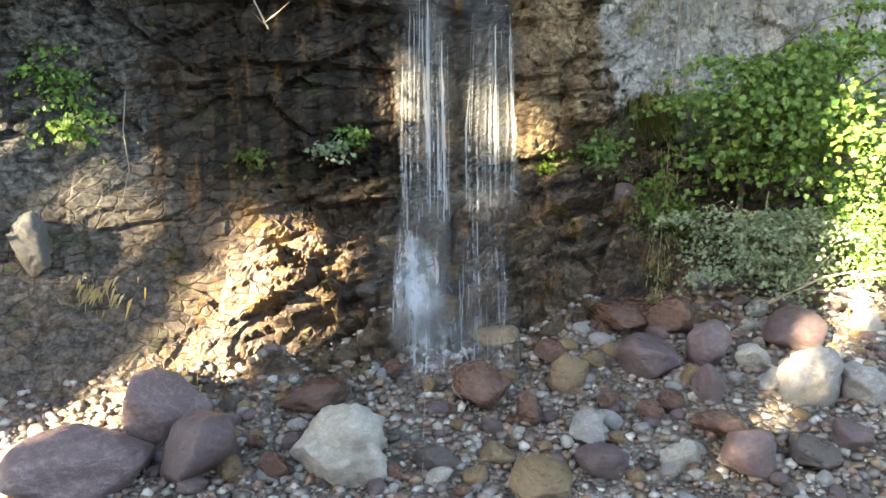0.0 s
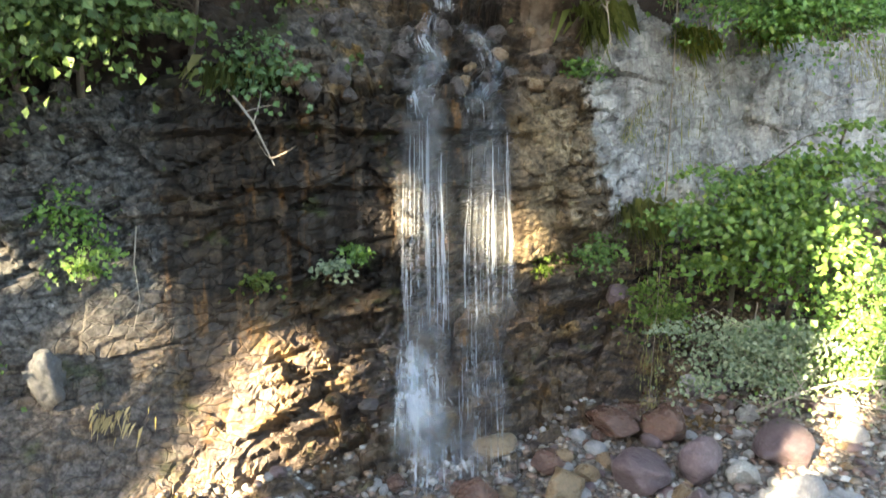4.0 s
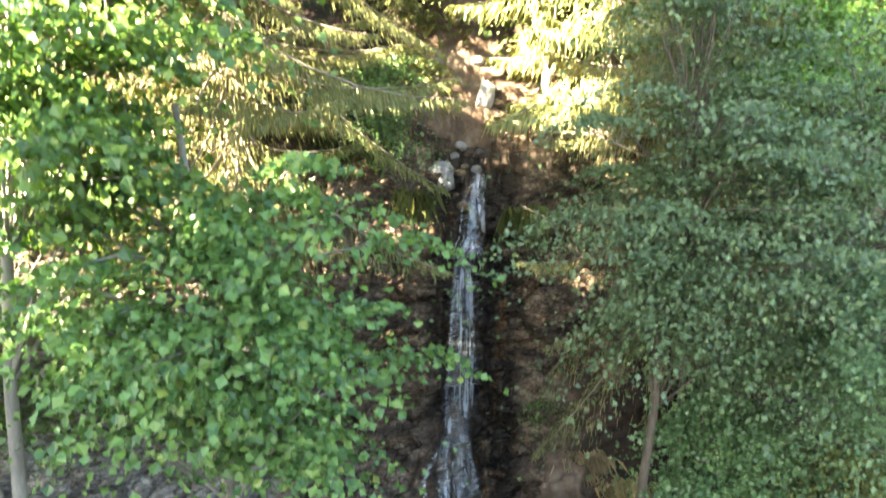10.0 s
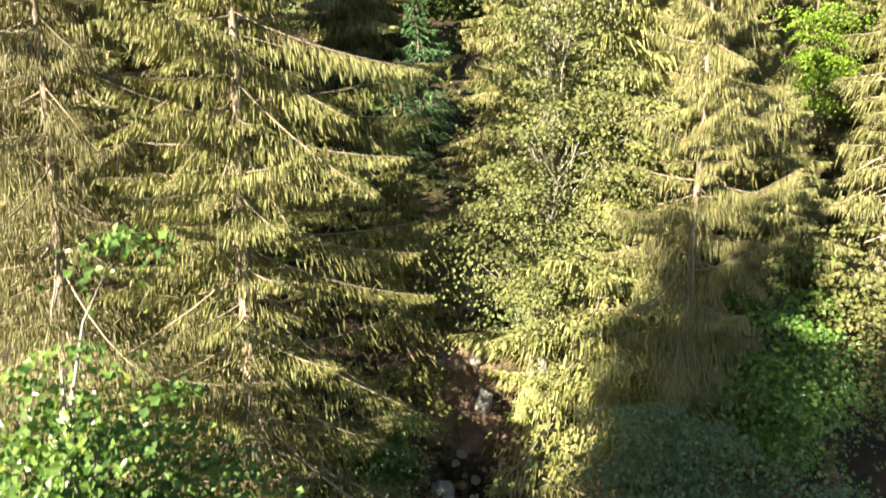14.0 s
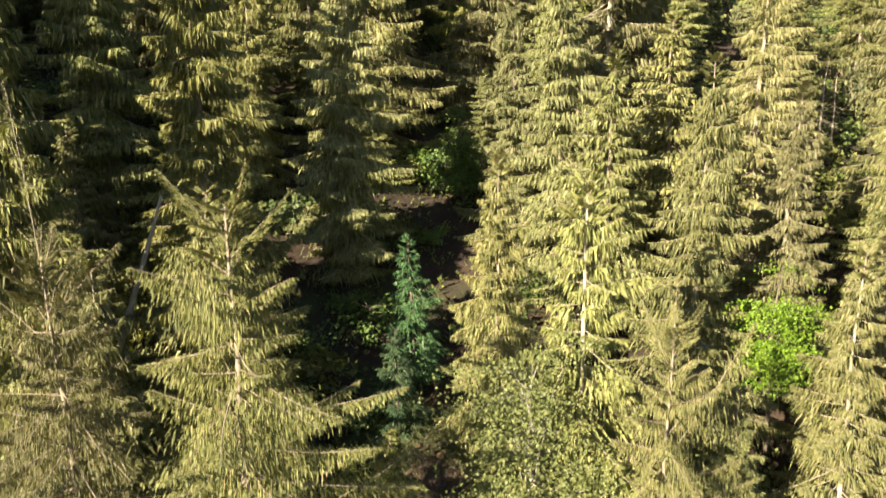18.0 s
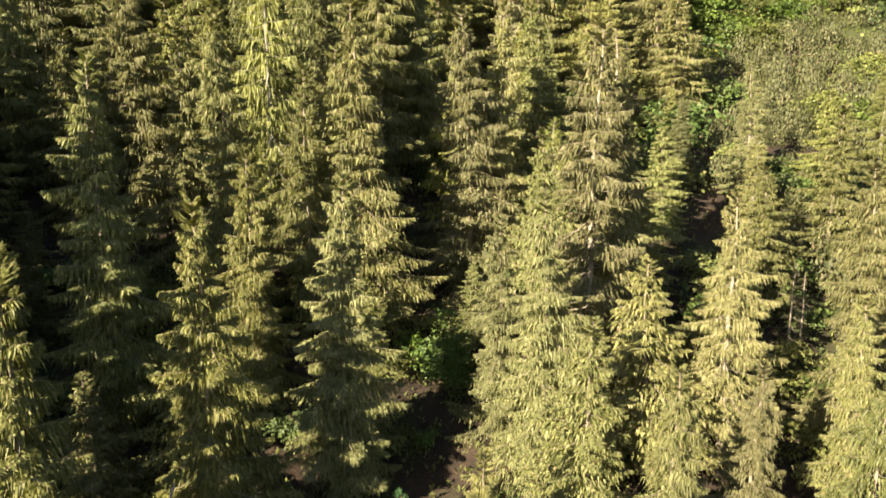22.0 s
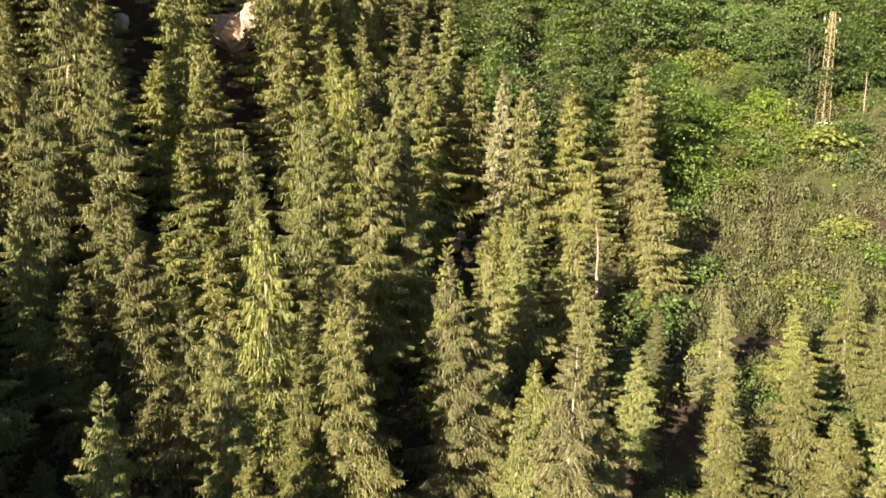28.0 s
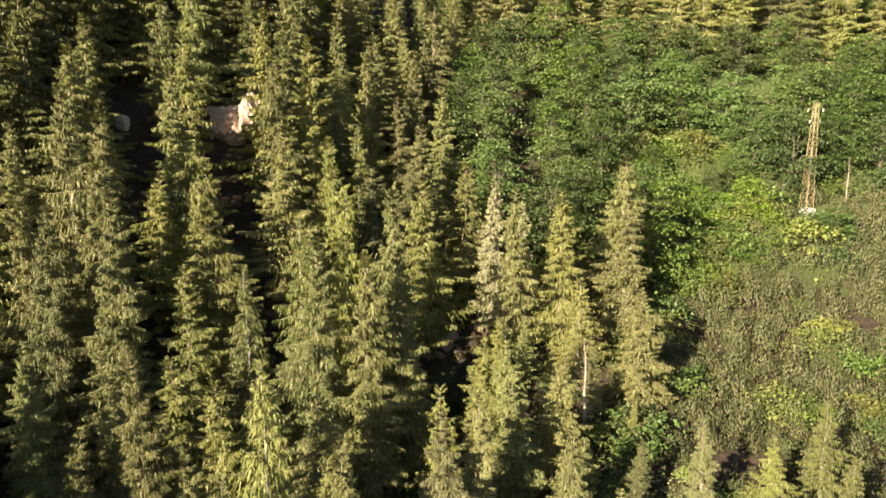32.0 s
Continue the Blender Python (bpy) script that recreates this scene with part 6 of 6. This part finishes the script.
def rock_mass(x, y, z, w, h, mat, seed, label):
    me = stone_mesh(seed, 12, 4, (1, 0.7, 1), 0.13)
    me.polygons.foreach_set("use_smooth", np.zeros(len(me.polygons), bool))
    me.materials.append(mat)
    ob = new("rock_outcrop", me)
    ob.matrix_world = pose(x, y, z, 0, 0, seed * 40) @ Matrix.Diagonal((w / 2, w / 2, h / 2, 1))
    return tagged(ob, label, "rock")


for k, (dx, dz, w, h) in enumerate([(0, -1.2, 7.5, 8.0), (3.4, 0.2, 5.6, 6.0), (-3.4, -2.2, 5.6, 5.0)]):
    rock_mass(-23.2 + dx, 95.5, 71.6 + dz, w, h, STONE_PINK, 140 + k, "weathered pinkish rock outcrop among spruces")
for k, (dx, dz, w) in enumerate([(0, 0, 1.8), (1.2, -0.8, 1.4), (-0.8, -1.2, 1.5), (0.5, 1.2, 1.3)]):
    rock_mass(3.8 + dx, 77.9, 46.9 + dz, w, w * 0.9, STONE_PINK, 150 + k, "pale broken rock in the bed of the gully")
for k, (dx, dz, w, h) in enumerate([(0, 0, 1.1, 2.2), (-2.2, -2.0, 1.4, 1.2), (0.6, 1.4, 1.0, 1.2), (-3.4, -2.6, 1.0, 0.8)]):
    rock_mass(29.7 + dx, 82.5, 45.6 + dz, w, h, STONE_WHITE, 160 + k, "small white rock showing in the thicket edge")
rock_mass(-33.2, 86.2, 71.2, 1.8, 2.6, STONE_WHITE, 170, "white rock face showing between spruces")


def pylon(x, y, z0, z1):
    whole = new("lattice_mast")
    whole.matrix_world = pose(x, y, z0, 0, 0, 20)
    h = z1 - z0
    bm = bmesh.new()
    bmesh.ops.create_cube(bm, size=1)
    for v in bm.verts:
        k = 1.25 if v.co.z < 0 else 1.0
        v.co = Vector((v.co.x * 1.7 * k, v.co.y * 1.7 * k, v.co.z * 1.7 + 0.1))
    bmesh.ops.bevel(bm, geom=bm.edges[:], offset=0.06, segments=2, affect="EDGES")
    me = bpy.data.meshes.new("footing")
    bm.to_mesh(me)
    bm.free()
    me.materials.append(CONCRETE)
    part("footing", me, whole, "pale concrete footing block")
    half = lambda t: 0.62 * (1 - t) + 0.22 * t
    corners = [(-1, -1), (1, -1), (1, 1), (-1, 1)]
    for cx, cy in corners:
        v, f = tube([(cx * half(t), cy * half(t), 0.8 + t * (h - 0.8)) for t in np.linspace(0, 1, 6)], [0.05] * 6, 4)
        part("leg", mesh_from("leg", v, f, [LATTICE]), whole)
    n = 13
    for k in range(n):
        t0, t1 = k / n, (k + 1) / n
        bars = []
        for (ax, ay), (bx, by) in zip(corners, corners[1:] + corners[:1]):
            za, zb = 0.8 + t0 * (h - 0.8), 0.8 + t1 * (h - 0.8)
            bars.append(tube([(ax * half(t0), ay * half(t0), za), (bx * half(t1), by * half(t1), zb)], [0.026, 0.026], 4))
            bars.append(tube([(bx * half(t0), by * half(t0), za), (ax * half(t1), ay * half(t1), zb)], [0.026, 0.026], 4))
            bars.append(tube([(ax * half(t1), ay * half(t1), zb), (bx * half(t1), by * half(t1), zb)], [0.035, 0.035], 4))
        for v, f in bars:
            part("brace", mesh_from("brace", v, f, [LATTICE]), whole)
    for zz, ln in ((h - 0.7, 1.5), (h - 2.2, 1.0)):
        v, f = tube([(-ln, 0, zz), (ln, 0, zz)], [0.06, 0.06], 4)
        arm = part("crossarm", mesh_from("crossarm", v, f, [LATTICE]), whole)
        for side in (-1, 1):
            v, f = tube([(side * ln * 0.9, 0, zz - 0.45 * k / 6) for k in range(7)], [0.09, 0.05, 0.09, 0.05, 0.09, 0.05, 0.03], 8)
            part("insulator", mesh_from("insulator", v, f, [CONCRETE]), arm, "pale ribbed insulator")
    return tagged(whole, "yellowish steel lattice power mast on concrete footing", "power mast")


pylon(53.1, 96.2, max(57.3, ground_at(53.1, 95.0) + 0.3), 73.6)

# young beeches and tall bushes that fill the clearing round the mast
for i in range(120):
    x, y = float(rng.uniform(22, 60)), float(rng.uniform(80, 108))
    if (x - 53) ** 2 + (y - 94.5) ** 2 < 12 or y < 78 + 0.35 * (x - 22) or any((x - a) ** 2 + (y - b) ** 2 < 5 for a, b in USED):
        continue
    USED.append((x, y))
    k = i % 5
    if k < 2:
        stand("beech_tree", BEECHES[i % 3], placed(x, y, ground_at(x, y) - 0.2, float(rng.uniform(0.4, 0.75)), float(rng.uniform(0, 360))), "young beech at the edge of the clearing", "tree", "beeches of the upper wood")
    else:
        stand("bush", BUSHES[k - 2], placed(x, y, ground_at(x, y) - 0.1, float(rng.uniform(1.0, 2.0)), float(rng.uniform(0, 360))),
              ("yellow-green bush in the sunny clearing", "olive bush on the open slope", "green bush between the trees")[k - 2], "bush", "bushes on the slope")

# spruces along the lower edge of the thicket
for i in range(60):
    x, y = float(rng.uniform(13, 36)), float(rng.uniform(43, 57))
    if x > 0.62 * (y + 8) or any((x - a) ** 2 + (y - b) ** 2 < 14 for a, b in USED):
        continue
    tree("larch" if i % 6 == 0 else "far", x, y, ground_at(x, y) + float(rng.uniform(7, 10.5)), wide=float(rng.uniform(1.0, 1.3)))

# dead leaning trunk in front of the dark wood
v, f = tube([(-12.6, 23.7, 23.0), (-11.2, 24.2, 27.2), (-9.7, 24.9, 32.0)], [0.16, 0.12, 0.05], 8)
dead = new("fallen_trunk")
part("trunk", mesh_from("trunk", v, f, [BARK_PALE], smooth_shade=True), dead)
tagged(dead, "bare pale dead trunk leaning against the spruces", "dead tree")

# stones in the bed of the gully above the fall
for i in range(46):
    k = float(rng.random())
    y = 17.2 + 9.0 * k ** 1.5
    x = float(rng.normal(-0.35 + 0.02 * y, 0.55))
    s = float(rng.uniform(0.08, 0.26))
    ob = new("gully_stone", STONES[(2, 8, 6, 3)[i % 4]])
    ob.matrix_world = pose(x, y, ground_at(x, y) + 0.2 * s, 10, -15, float(rng.uniform(0, 360))) @ Matrix.Diagonal((s, s, s, 1))
    tagged(ob, ("grey stone in the gully bed", "rust-brown stone in the gully bed", "dark wet stone in the gully bed", "brown stone in the gully bed")[i % 4], "stone", "stones in the gully")
boulder("grey", -0.55, 17.3, 0.8, 0.7, 30, 8, 3)
boulder("grey", 0.55, 18.8, 0.6, 0.9, 60, 12, 4)
boulder("grey", 0.2, 20.6, 0.5, 0.5, 10, 12, 5)

# the lush strip down the side gully
for i in range(26):
    k = float(rng.random())
    x, y = 16.5 + 11.0 * k + float(rng.normal(0, 0.8)), 54 + 27 * k
    stand("bush", BUSHES[(2, 1, 2)[i % 3]], placed(x, y, ground_at(x, y) - 0.1, float(rng.uniform(1.0, 1.9)), float(rng.uniform(0, 360))), "lush green bush in the side gully", "bush", "bushes in the side gully")

# bushes under the trees above the brow
for i in range(160):
    y = float(rng.uniform(18, 46))
    x = float(rng.uniform(-0.6, 0.6) * (y + 6))
    if abs(x - 0.02 * y) < 1.3 or any((x - a) ** 2 + (y - b) ** 2 < 1.6 for a, b in USED):
        continue
    USED.append((x, y))
    k = 1 + i % 2
    stand("bush", BUSHES[k], placed(x, y, ground_at(x, y) - 0.1, float(rng.uniform(0.5, 1.1)), float(rng.uniform(0, 360))),
          ("", "olive bush under the spruces", "green bush under the spruces")[k], "bush", "bushes under the spruces")

# ---- the wood on the bank behind, which shades the foot of the cliff ----
rng = np.random.default_rng(77)
for row, depth in enumerate((-24.0, -28.5)):
    for i in range(28):
        at = -41 + 1.6 * i + 0.8 * row + float(rng.uniform(-0.35, 0.35))
        x = at - 14.7 - 4.05 * row
        top = 34.4 if at < -18.8 else (49.0 if at < -17.0 else 44.2)
        base = ground_at(x, depth) - 0.15
        kind = "post" if -22.4 < at < -18.8 else "mast" if -14.9 < at < -12.6 else "pillar"
        tree(kind, x, depth + float(rng.uniform(-1.0, 1.0)), top + float(rng.uniform(-1.2, 0.4)), base, wide=(0.45 if at < -18.0 else 0.95) if top == 49.0 else (1.3 if top == 34.4 else 1.1), label="tall spruce with a bare lower trunk on the opposite bank")
# unseen young spruces added under them to block low sun, with two openings
for row, depth in enumerate((-21.5, -25.8)):
    for i in range(52):
        at = -42 + 0.72 * i + 0.36 * row + float(rng.uniform(-0.15, 0.15))
        if -23.8 < at < -17.9:
            continue
        x = at - 14.7 - 0.9 * (-24.0 - depth)
        low = -11.3 < at < -8.0
        stand("shading_spruce", W["far"][i % 7], placed(x, depth, ground_at(x, depth) - 0.15, (((20.4 if at < -9.7 else 17.4) if low else (26.4 if -15.6 < at < -11.3 else 25.0)) + float(rng.uniform(-0.6, 0.6)) + 0.5437 * (-24.0 - depth) - ground_at(x, depth)) / 18, float(rng.uniform(0, 360)), 0.42),
              "unseen young spruce added on the opposite bank to block low sun", "young tree", "young trees on the opposite bank")
# and the spur to the left of the falls
SPUR = 0
for i in range(900):
    x, y = float(rng.uniform(-46, -13)), float(rng.uniform(21, 46))
    edge = -0.62 * (y + 6.6) - 1.5
    if x > edge or x < edge - 14 or any((x - a) ** 2 + (y - b) ** 2 < (10 if k < SPUR else 4) for k, (a, b) in enumerate(USED[::-1])):
        continue
    SPUR += 1
    tree("far", x, y, ground_at(x, y) + float(rng.uniform(22, 28)), wide=0.9, label="tall spruce on the spur beside the falls")
